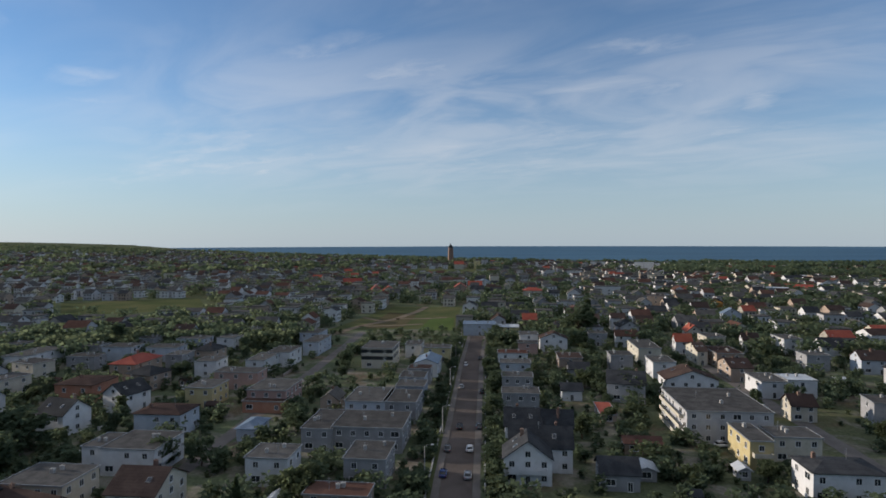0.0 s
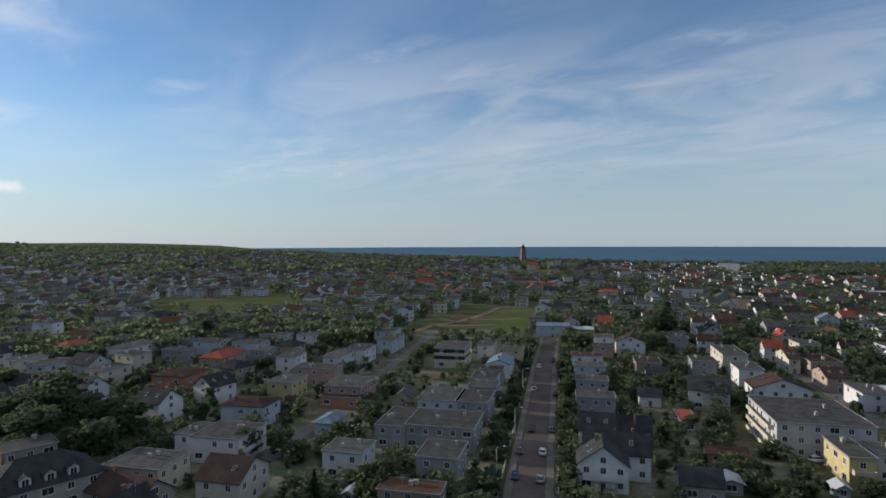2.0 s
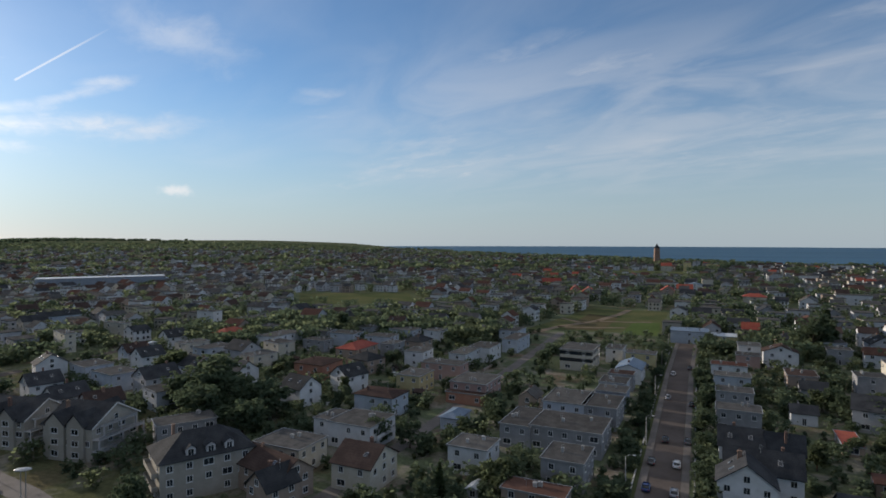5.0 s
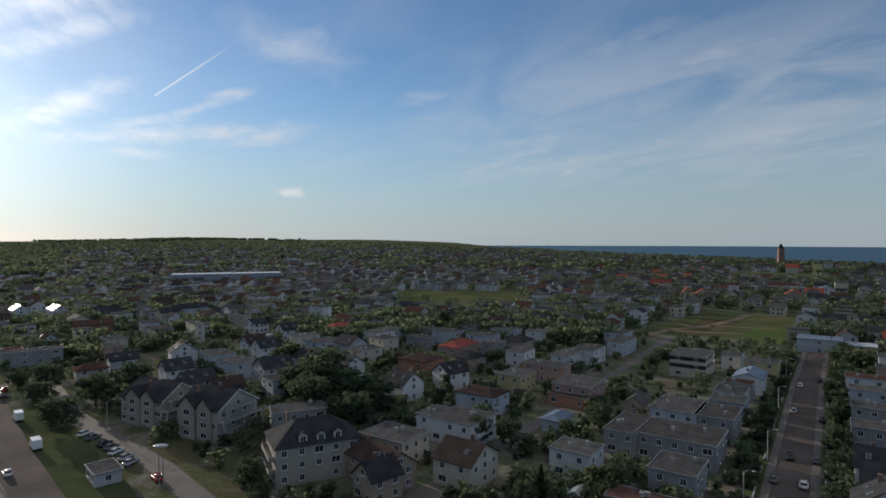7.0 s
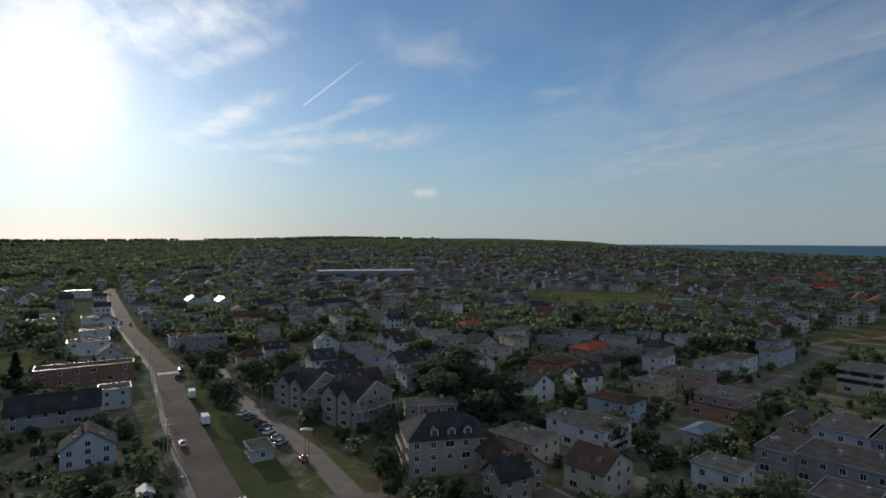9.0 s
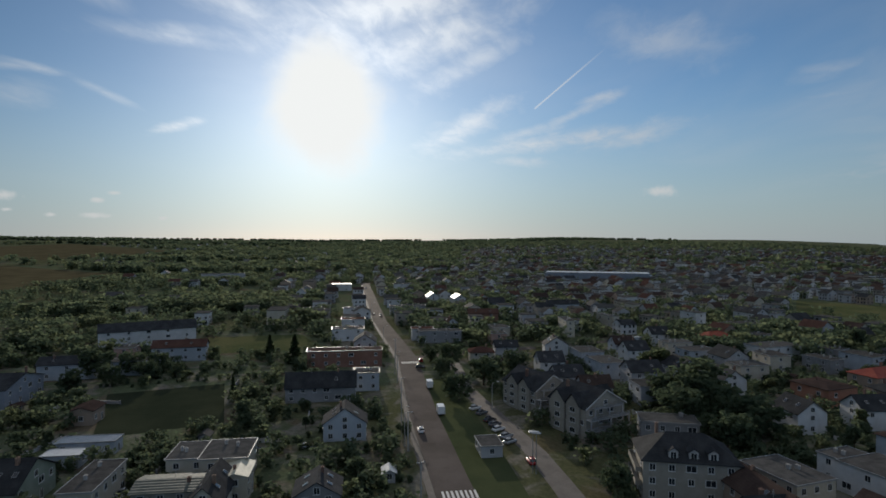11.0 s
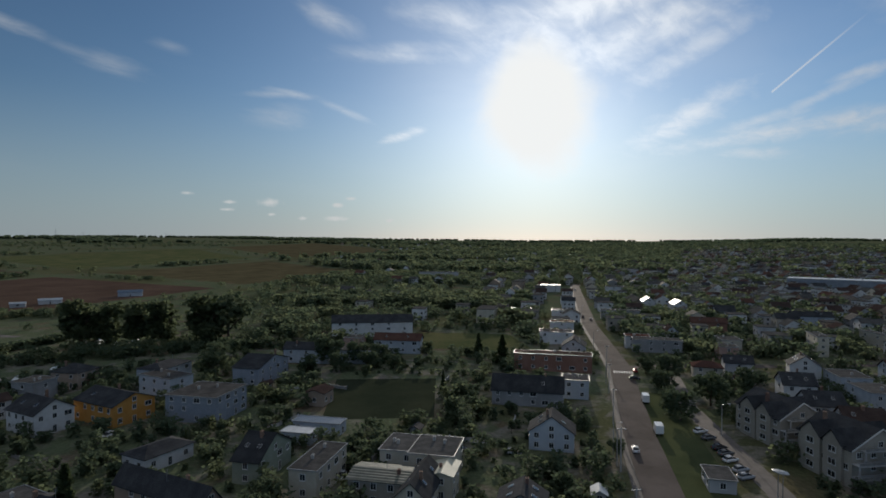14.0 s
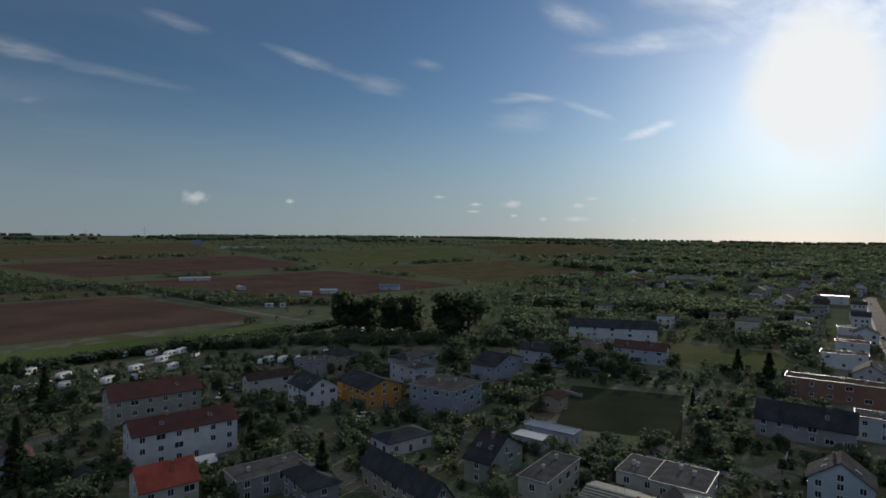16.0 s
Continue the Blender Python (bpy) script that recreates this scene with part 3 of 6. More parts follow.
def house(x, y, w, d, deg, h, roof, wall, tile, rise=0.0, ridge=None, balconies=0, glazing=1.0, strip=False, sides=(0,)):
    """One building with its walls, roof, chimney, windows, door and balconies."""
    rnd = random.Random(int(x * 13 + y * 7))
    ridge = ridge or ("x" if w >= d else "y")
    z = land(x, y)
    small = h < 4.4
    kind = "shed" if h <= 3 else "house"
    thing = tagged(new(kind if w * d < 330 or small else "apartment_building"),
                   f"{LABELS[wall]}{'' if wall == 'brick' else ' plastered'} {'low building' if small else ('two-storey house' if h < 8 else 'three-storey building')} with a {TILES[tile]} {FORMS[roof]} roof", kind)
    thing.matrix_basis = pose(x, y, z, 0, 0, deg)
    TAKEN.append((x, y, 0.55 * math.hypot(w, d)))
    bm = bmesh.new()
    box(bm, -w / 2, -d / 2, -0.6, w / 2, d / 2, h)
    if roof == "gable":
        if ridge == "x":
            for s in (-1, 1):
                prism(bm, [(s * w / 2, -d / 2, h - 0.01), (s * w / 2, d / 2, h - 0.01), (s * w / 2, 0, h + rise - 0.02)], (-s * 0.3, 0, 0))
        else:
            for s in (-1, 1):
                prism(bm, [(-w / 2, s * d / 2, h - 0.01), (w / 2, s * d / 2, h - 0.01), (0, s * d / 2, h + rise - 0.02)], (0, -s * 0.3, 0))
    part("wall", bm, WALLS[wall], thing)
    bm = bmesh.new()
    if roof == "flat":
        o = 0.25
        box(bm, -w / 2 - o, -d / 2 - o, h, w / 2 + o, d / 2 + o, h + 0.18)
        part("roof", bm, ROOFS[tile], thing)
        bm = bmesh.new()
        o = 0.29
        for x0, y0, x1, y1 in ((-w / 2 - o, -d / 2 - o, w / 2 + o, -d / 2 - o + 0.14), (-w / 2 - o, d / 2 + o - 0.14, w / 2 + o, d / 2 + o),
                               (-w / 2 - o, -d / 2 - o + 0.14, -w / 2 - o + 0.14, d / 2 + o - 0.14), (w / 2 + o - 0.14, -d / 2 - o + 0.14, w / 2 + o, d / 2 + o - 0.14)):
            box(bm, x0, y0, h - 0.03, x1, y1, h + 0.27)
        part("roof_edge", bm, GUTTER, thing, "zinc roof edge")
    elif roof == "gable":
        gable_roof(bm, w, d, h, rise, 0.45, ridge)
        part("roof", bm, ROOFS[tile], thing)
    else:
        hip_roof(bm, w, d, h, rise, 0.5)
        part("roof", bm, ROOFS[tile], thing)
    if not small:
        for k in range(2 if roof == "flat" else 1):
            cx, cy = rnd.uniform(-0.3, 0.3) * w, rnd.uniform(-0.3, 0.3) * d
            top = h + (1.0 if roof == "flat" else rise + 0.7)
            bm = bmesh.new()
            a = rnd.uniform(0.25, 0.42)
            box(bm, cx - a, cy - 0.3, h, cx + a, cy + 0.3, top)
            box(bm, cx - a - 0.06, cy - 0.36, top, cx + a + 0.06, cy + 0.36, top + 0.1)
            box(bm, cx - 0.1, cy - 0.1, top + 0.1, cx + 0.1, cy + 0.1, top + 0.32)
            part("chimney", bm, BRICKWORK if roof != "flat" else CONCRETE, thing)
    if rnd.random() < 0.45 and not small:
        bm = bmesh.new()
        ax_, ay_, top = rnd.uniform(-0.3, 0.3) * w, rnd.uniform(-0.2, 0.2) * d, h + (0.1 if roof == "flat" else rise * 0.7)
        box(bm, ax_ - 0.025, ay_ - 0.025, top - 0.3, ax_ + 0.025, ay_ + 0.025, top + 2.4)
        for q in (1.5, 1.9, 2.3):
            box(bm, ax_ - 0.55 + q * 0.1, ay_ - 0.02, top + q - 0.02, ax_ + 0.55 - q * 0.1, ay_ + 0.02, top + q + 0.02)
        part("antenna", bm, STEEL, thing, "thin metal antenna")
    if roof == "gable" and rise > 2.3 and w * d > 60:
        half = d / 2 if ridge == "x" else w / 2
        run = w if ridge == "x" else d
        lean = math.degrees(math.atan2(rise, half))
        for side in (-1, 1):
            for u in (-0.25, 0.22):
                if rnd.random() < 0.35:
                    continue
                bm = bmesh.new()
                box(bm, -0.45, -0.62, 0.16, 0.45, 0.62, 0.27), box(bm, -0.37, -0.54, 0.274, 0.37, 0.54, 0.285, 1)
                ob = part("roof_window", bm, [GUTTER, PANE], thing, "roof window in a grey frame")
                mid = (0, side * half * 0.5) if ridge == "x" else (side * half * 0.5, 0)
                turn_ = (0 if side < 0 else 180) if ridge == "x" else (90 if side > 0 else -90)
                ob.matrix_basis = pose(mid[0] + (u * run if ridge == "x" else 0), mid[1] + (u * run if ridge == "y" else 0), h + rise * 0.5, 0, 0, turn_) @ pose(0, 0, 0, lean)
    if strip:
        for q in (1, 2):
            bm = bmesh.new()
            zc = h / 3 * q + 0.9
            for x0, y0, x1, y1 in ((-w / 2 - 0.03, -d / 2 - 0.03, w / 2 + 0.03, -d / 2 + 0.05), (w / 2 - 0.05, -d / 2 + 0.05, w / 2 + 0.03, d / 2)):
                box(bm, x0, y0, zc, x1, y1, zc + 1.5)
            part("ribbon_window", bm, PANE, thing, "dark ribbon window")
    storeys = max(1, int(round(h / 2.9)))
    floor_h = h / storeys
    for side in range(4):
        length, out, turn = (w, d / 2, 0) if side == 0 else (d, w / 2, 90) if side == 1 else (w, d / 2, 180) if side == 2 else (d, w / 2, 270)
        count = max(1, int(length / (3.4 if math.hypot(x, y) < 215 else 5.2 if math.hypot(x, y) < 330 else 8.0) * glazing))
        for s in range(storeys):
            for k in range(count):
                if rnd.random() < 0.12 and count > 1:
                    continue
                u = (k + 0.5) / count * length - length / 2
                door = s == 0 and side in (0, 2) and k == count // 2 and h > 3
                me = DOOR if door else (WIDE_WINDOW if (side + k + s) % 5 == 0 and length / count > 3 else WINDOW)
                close = me is WINDOW and math.hypot(x, y) < 165 and (side + s + k) % 2 == 0
                ob = new("door" if door else "window", WINDOW_FRAME if close else me)
                ob.parent = thing
                if close:
                    for q in (-1, 1):
                        glass = new("pane", WINDOW_PANE)
                        glass.parent = ob
                        glass.matrix_basis = pose(q * (0.04 + (1.25 / 2 - 0.13) / 2), 0, 0.09)
                a = radians(turn)
                ob.matrix_basis = pose(u * math.cos(a) + out * math.sin(a), u * math.sin(a) - out * math.cos(a), s * floor_h + (0.05 if door else 0.95 * floor_h / 2.9), 0, 0, turn)
        if roof == "gable" and rise > 2.2 and ((ridge == "x") == (side in (1, 3))):
            ob = new("window", WINDOW)
            ob.parent = thing
            a = radians(turn)
            ob.matrix_basis = pose(out * math.sin(a), -out * math.cos(a), h + 0.25, 0, 0, turn)
    for s in range(balconies):
        zb = (s + (1 if balconies < 3 else 0.12)) * floor_h
        if zb > h - 1:
            continue
        for side in sides:
            length, out = (w, d / 2) if side in (0, 2) else (d, w / 2)
            n = length * 0.4
            bm = bmesh.new()
            box(bm, -n, -out - 1.3, zb - 0.1, n, -out - 0.003, zb + 0.08)
            box(bm, -n, -out - 1.3, zb + 0.08, n, -out - 1.22, zb + 0.95)
            box(bm, -n, -out - 1.22, zb + 0.08, -n + 0.08, -out - 0.003, zb + 0.95), box(bm, n - 0.08, -out - 1.22, zb + 0.08, n, -out - 0.003, zb + 0.95)
            ob = part("balcony", bm, WALLS["cream" if wall in ("lightgrey", "yellow") else wall], thing)
            ob.matrix_basis = pose(0, 0, 0, 0, 0, 90 * side)
    return thing


def land(x, y):
    return rise(x, y)


def guest_house(x, y, w, d, deg, h, wall, rise, side_gables):
    """A four-storey guest house: a steep dark roof, broad stepped balconies on its gable front, gabled bays on its flanks."""
    thing = house(x, y, w, d, deg, h, "gable", wall, "slate", rise=rise, ridge="x", glazing=1.15)
    storeys = max(1, int(round(h / 2.9)))
    for s in range(1, storeys + 1):
        z, out = s * h / storeys, w / 2
        deep, half = (2.6, 2.1, 1.5, 1.3)[min(s - 1, 3)], d / 2 - (0.0 if s < storeys else d * 0.14)
        bm = bmesh.new()
        box(bm, out + 0.003, -half, z - 0.22, out + deep, half, z)
        for v in (-half, 0.0, half - 0.3):
            box(bm, out + deep - 0.34, v, z - h / storeys + 0.1, out + deep - 0.04, v + 0.3, z - 0.22)
        slab = part("balcony", bm, WALLS["lightgrey"], thing, "deep pale concrete balcony on posts")
        bm = bmesh.new()
        box(bm, out + deep - 0.06, -half, z + 0.95, out + deep, half, z + 1.02)
        n = int(half * 2 / 0.55)
        for k in range(n + 1):
            v = -half + 2 * half * k / n
            box(bm, out + deep - 0.05, v - 0.03, z, out + deep - 0.01, v + 0.03, z + 0.95)
        box(bm, out + deep - 0.04, -half, z + 0.12, out + deep - 0.02, half, z + 0.62)
        part("railing", bm, STEEL, slab, "dark metal railing")
    for u, side, wide in side_gables:
        bm = bmesh.new()
        a, b = side * (d / 2 + 0.7), side * (d / 2 - 0.05)
        box(bm, u - wide / 2, min(a, b), 0.0, u + wide / 2, max(a, b), h + 0.6)
        prism(bm, [(u - wide / 2, a, h + 0.59), (u + wide / 2, a, h + 0.59), (u, a, h + 0.6 + rise * 0.62)], (0, -side * d * 0.3, 0))
        bay = part("bay", bm, WALLS[wall], thing, "gabled bay on the flank of the house")
        bm = bmesh.new()
        e, top = wide / 2 + 0.35, h + 0.6 + rise * 0.62
        low = h + 0.6 - 0.35 * (rise * 0.62) / (wide / 2)
        prism(bm, [(u - e, a + side * 0.4, low), (u, a + side * 0.4, top), (u + e, a + side * 0.4, low), (u + e, a + side * 0.4, low + 0.2), (u, a + side * 0.4, top + 0.24), (u - e, a + side * 0.4, low + 0.2)],
              (0, -side * d * 0.48, 0))
        part("bay_roof", bm, ROOFS["slate"], bay)
        for q in range(storeys):
            ob = new("window", WIDE_WINDOW)
            ob.parent = bay
            ob.matrix_basis = pose(u, a, q * h / storeys + 1.0, 0, 0, 0 if side < 0 else 180)
    half, e = d / 2, d / 2 + 0.5
    for side in (-1, 1):
        bm = bmesh.new()
        p = (w / 2 + 0.46, side * e, h - 0.5 * rise / half), (w / 2 + 0.46, 0.0, h + rise)
        prism(bm, [p[0], p[1], (p[1][0], 0.0, p[1][2] + 0.34), (p[0][0], p[0][1], p[0][2] + 0.34)], (0.07, 0, 0))
        part("bargeboard", bm, TRIM, thing, "white board along the gable")
    return thing


def dormers(thing, w, h, rise, spots):
    """Small gabled dormers with a twin window on the slope that faces +x."""
    for v in spots:
        bm = bmesh.new()
        x0, x1 = w * 0.18, w / 2 - 0.5
        box(bm, x0, v - 0.95, h + 0.5, x1, v + 0.95, h + 2.0)
        prism(bm, [(x1, v - 0.95, h + 1.99), (x1, v + 0.95, h + 1.99), (x1, v, h + 2.7)], (x0 - x1, 0, 0))
        ob = part("dormer", bm, WALLS["lightgrey"], thing, "pale gabled dormer with a twin window")
        bm = bmesh.new()
        pts = [(x1 + 0.2, v - 1.25, h + 1.86), (x1 + 0.2, v, h + 2.76), (x1 + 0.2, v + 1.25, h + 1.86), (x1 + 0.2, v + 1.25, h + 1.98), (x1 + 0.2, v, h + 2.9), (x1 + 0.2, v - 1.25, h + 1.98)]
        prism(bm, pts, (x0 - x1 - 0.2, 0, 0))
        part("dormer_roof", bm, ROOFS["slate"], ob)
        glass = new("window", WINDOW)
        glass.parent = ob
        glass.matrix_basis = pose(x1, v, h + 0.62, 0, 0, 90)
    return thing


# houses near the eye, street by street
house(-53.9, 124.4, 9.6, 8.6, 1, 6.3, 'flat', 'white', 'felt')
house(-97.5, 152.5, 13.5, 10.1, 1, 6.3, 'hip', 'ice', 'brown', rise=1.2)
house(-88.0, 128.0, 13.1, 12.5, 1, 6.3, 'flat', 'white', 'felt', balconies=1, sides=(1,))
house(-98.0, 128.3, 5.4, 9.4, 1, 5.8, 'flat', 'white', 'felt')
house(-72.6, 106.7, 9.9, 11.3, 1, 5.8, 'gable', 'cream', 'brown', rise=3.2, ridge='x')
house(-94.5, 107.4, 13.6, 10.5, 1, 6, 'flat', 'cream', 'felt')
dormers(house(-104.0, 89.5, 12.6, 19.0, -28, 8.4, 'hip', 'beige', 'slate', rise=4.4, balconies=2, sides=(0,)), 12.6, 8.4, 4.4, (-3.4, 0.6, 4.4))
house(-88.4, 94.7, 17.0, 8.4, -12, 5.6, 'gable', 'tan', 'brown', rise=3.0, ridge='x')
house(-82.6, 88.6, 7.0, 7.6, -12, 5.2, 'gable', 'tan', 'slate', rise=3.0, ridge='y')
house(-130.0, 106.5, 8.0, 14.5, -30, 6.3, 'flat', 'grey', 'felt')
guest_house(-146.6, 92.0, 15.0, 14.5, 12, 8.4, 'beige', 4.2, ((-3.2, -1, 5.6), (3.0, -1, 5.0), (0.0, 1, 6.0)))
guest_house(-170.9, 88.3, 17.0, 13.0, 12, 7.6, 'beige', 4.0, ((-2.8, -1, 5.8), (3.2, -1, 5.2), (0.0, 1, 6.0)))
house(-142.2, 177.6, 13.3, 12.7, 1, 7.2, 'hip', 'terracotta', 'brown', rise=0.8)
house(-150.3, 214.8, 10.7, 17.5, 1, 6.2, 'hip', 'tan', 'red', rise=2.4)
house(-140.7, 229.6, 7.2, 10.1, 1, 6.3, 'flat', 'grey', 'felt')
house(-101.3, 180.9, 9.2, 11.2, 1, 6.3, 'flat', 'yellow', 'felt')
house(-78.3, 182.3, 12.8, 14.8, 1, 6.3, 'flat', 'pink', 'felt')
house(-78.0, 175.4, 13.2, 7.2, 1, 3.6, 'flat', 'terracotta', 'brown')
house(-100.0, 202.1, 16.6, 8.2, 1, 6.2, 'flat', 'pink', 'felt')
house(-71.5, 151.5, 5.2, 9.4, 1, 3.4, 'hip', 'ice', 'bluegrey', rise=1.3)
house(-102.8, 227.1, 7.7, 15.8, 1, 6, 'flat', 'white', 'felt')
house(-99.5, 242.2, 9.9, 14.7, 1, 6.3, 'flat', 'white', 'felt')
house(-94.7, 270.7, 7.5, 20.4, 1, 6.3, 'flat', 'ice', 'felt')
house(-288.8, 255.3, 13.6, 7.1, 1, 10, 'flat', 'white', 'felt')
house(-296.8, 308.3, 17.9, 10.4, 1, 7, 'gable', 'white', 'slate', rise=3)
house(-286.0, 317.9, 5.7, 6.6, 1, 7, 'flat', 'white', 'felt')
house(-244.3, 176.4, 3.3, 14.3, 1, 5.6, 'flat', 'ice', 'metal')
house(-235.5, 221.2, 8.8, 14.1, 1, 6, 'hip', 'cream', 'red', rise=2.2)
house(-205.3, 225.8, 11.5, 21.5, 1, 6.3, 'flat', 'white', 'felt')
house(-180.0, 224.7, 12.6, 7.6, 1, 5.5, 'flat', 'grey', 'felt')
house(-311.6, 210.6, 17.8, 4.4, 1, 7, 'flat', 'cream', 'felt')
house(-32.4, 127.6, 9.3, 11.2, 1, 6.3, 'flat', 'grey', 'felt')
house(-37.2, 149.8, 18.1, 14.3, 1, 6.3, 'flat', 'grey', 'felt')
house(-50.0, 149.6, 8.1, 16.5, 1, 6.0, 'flat', 'grey', 'felt')
house(-33.5, 173.6, 9.6, 14.6, 1, 6.3, 'flat', 'grey', 'felt', balconies=1)
house(-33.8, 189.9, 9.2, 9.0, 1, 6.1, 'flat', 'bluegrey', 'felt')
house(-43.8, 173.9, 12.1, 16.1, 1, 6.3, 'flat', 'ice', 'felt', balconies=1)
house(-57.3, 245.8, 13.2, 17.3, 1, 8.4, 'flat', 'cream', 'felt', strip=True)
house(-34.0, 257.6, 11.8, 8.0, 1, 6, 'flat', 'yellow', 'felt')
house(-34.3, 231.3, 8.9, 14.3, 1, 5.6, 'gable', 'white', 'bluegrey', rise=1.6)
house(-35.4, 202.8, 8.7, 9.6, 1, 6, 'flat', 'ice', 'felt')
house(-35.2, 216.2, 8.4, 7.0, 1, 5.8, 'flat', 'grey', 'brown')
house(-45.9, 265.9, 7.1, 11.3, 1, 6, 'flat', 'white', 'felt')
house(-57.0, 177.1, 5.6, 7.8, 1, 4.6, 'gable', 'tan', 'felt', rise=2)
house(-34.3, 110.1, 12.6, 5.8, 1, 4.8, 'flat', 'tan', 'redbrown')
house(3.0, 131.4, 10.5, 8.0, 1, 6, 'gable', 'white', 'slate', rise=3.8, ridge='y', balconies=1)
house(6.2, 138.9, 14.4, 8.0, 1, 6, 'gable', 'white', 'slate', rise=3.6, ridge='x')
house(2.3, 154.1, 9.2, 8.0, 1, 6, 'gable', 'white', 'slate', rise=3.4, ridge='x')
house(11.2, 153.3, 7.7, 4.3, 1, 6, 'gable', 'ice', 'slate', rise=3.4, ridge='x')
house(2.1, 183.7, 11.4, 8.0, 1, 6.3, 'flat', 'grey', 'felt')
house(1.2, 205.3, 10.5, 8.0, 1, 6.3, 'flat', 'grey', 'felt')
house(0.5, 229.2, 11.6, 8.0, 1, 6, 'flat', 'ice', 'felt')
house(-0.5, 248.9, 12.4, 8.0, 1, 6, 'flat', 'white', 'redbrown')
house(19.0, 285.4, 13.0, 8.0, 1, 6.5, 'gable', 'white', 'brown', rise=2.6, ridge='y')
house(23.0, 246.2, 9.5, 12.1, 1, 5.4, 'flat', 'tan', 'brown')
house(19.3, 199.0, 6.7, 5.5, 1, 3.6, 'gable', 'white', 'slate', rise=1.8, ridge='x')
house(25.2, 230.6, 8.1, 7.6, 1, 4, 'gable', 'grey', 'slate', rise=2.0, ridge='x')
house(56.0, 170.9, 21.8, 24.4, 1, 8.6, 'flat', 'lightgrey', 'felt', balconies=3, sides=(3,))
house(59.1, 206.1, 16.8, 10.4, 1, 7, 'gable', 'white', 'brown', rise=3.0, ridge='y')
house(57.2, 148.5, 5.3, 13.3, 1, 6.8, 'flat', 'yellow', 'felt', balconies=1)
house(67.5, 150.9, 10.9, 8.0, 1, 6.3, 'flat', 'cream', 'felt')
house(57.8, 267.5, 9.5, 22.2, 1, 7, 'flat', 'cream', 'felt')
house(57.7, 237.7, 8.5, 12.4, 1, 6.3, 'flat', 'white', 'felt')
house(79.6, 286.5, 7.5, 5.9, 1, 6, 'gable', 'white', 'red', rise=3, ridge='x')
house(93.5, 319.1, 7.2, 8.7, 1, 6, 'gable', 'cream', 'red', rise=3)
house(80.0, 266.1, 4.2, 16.1, 1, 6, 'gable', 'cream', 'brown', rise=2.6, ridge='x')
house(89.7, 262.1, 10.9, 16.8, 1, 6, 'flat', 'tan', 'brown')
house(85.2, 235.8, 8.0, 13.5, 1, 5.4, 'gable', 'tan', 'brown', rise=2.4, ridge='x')
house(87.3, 213.2, 8.4, 13.4, 1, 5.6, 'flat', 'white', 'felt')
house(84.9, 184.4, 7.1, 6.7, 1, 4.8, 'gable', 'cream', 'brown', rise=2.6, ridge='x')
house(112.0, 292.2, 7.3, 4.7, 1, 6, 'gable', 'white', 'brown', rise=3, ridge='x')
house(128.4, 291.1, 8.2, 13.0, 1, 7.5, 'flat', 'white', 'felt')
house(131.1, 369.9, 10.8, 4.9, 1, 9, 'gable', 'ice', 'bluegrey', rise=3, ridge='y')
house(56.0, 299.1, 10.7, 4.1, 1, 6, 'gable', 'white', 'redbrown', rise=2.4)
house(97.0, 212.7, 9.4, 9.0, 1, 6, 'flat', 'white', 'metal')
house(32.1, 151.1, 9.1, 5.0, 1, 3, 'gable', 'tan', 'redbrown', rise=1.0)
house(29.3, 134.8, 4.4, 5.0, 1, 2.6, 'gable', 'grey', 'metal', rise=0.7)
house(22.6, 130.1, 8.2, 7.2, 1, 3.8, 'gable', 'grey', 'slate', rise=2.4, ridge='x')
house(27.5, 179.5, 4.5, 12.9, 1, 2.6, 'flat', 'tan', 'red')
house(67.4, 129.8, 13.9, 9.0, 1, 6.3, 'hip', 'white', 'slate', rise=1.2)
house(-161.0, 25.4, 8.0, 11.3, -10, 4.8, 'gable', 'ice', 'slate', rise=4.0, ridge='x')
house(-200.3, 23.3, 8.0, 22.8, -10, 5, 'gable', 'grey', 'slate', rise=4.2, ridge='y')
house(-209.6, 40.5, 8.0, 8.7, -10, 6.3, 'flat', 'ice', 'felt')
house(-250.0, 38.7, 8.0, 31.2, -10, 6.8, 'flat', 'brick', 'brown')
house(-311.6, 49.5, 8.0, 16.6, -10, 6.3, 'flat', 'white', 'felt')
house(-349.4, 58.6, 8.0, 13.4, -10, 6, 'flat', 'white', 'redbrown')
house(-402.2, 66.5, 8.0, 12.0, -10, 6.3, 'flat', 'white', 'felt')
house(-409.6, 40.9, 8.0, 13.4, -10, 6, 'flat', 'white', 'felt')
house(-604.7, 88.5, 8.0, 19.9, -10, 7, 'flat', 'white', 'metal')
house(-141.4, -3.7, 11.9, 10.1, -10, 6.5, 'flat', 'cream', 'felt')
house(-143.8, -11.4, 10.7, 8.5, -10, 6.2, 'flat', 'cream', 'felt')
house(-128.1, -13.0, 8.5, 14.4, -10, 5.4, 'gable', 'beige', 'corrugated', rise=0.8)
house(-130.9, -1.4, 8.0, 4.7, -10, 5.6, 'gable', 'cream', 'glassroof', rise=0.6)
house(-124.5, -6.2, 14.2, 6.4, -10, 5, 'gable', 'cream', 'slate', rise=3.0, ridge='x')
house(-134.5, -29.1, 16.3, 6.2, -10, 6.3, 'flat', 'cream', 'felt')
house(-160.9, -41.3, 4.7, 8.3, -10, 3, 'flat', 'ice', 'metal')
house(-168.9, -37.9, 5.0, 13.8, -10, 3.2, 'flat', 'ice', 'bluegrey')
house(-196.8, -45.1, 8.0, 6.4, -10, 4.2, 'gable', 'tan', 'brown', rise=1.0)
house(-140.9, -43.9, 15.1, 6.4, -10, 5.2, 'gable', 'green', 'slate', rise=4.0, ridge='y')
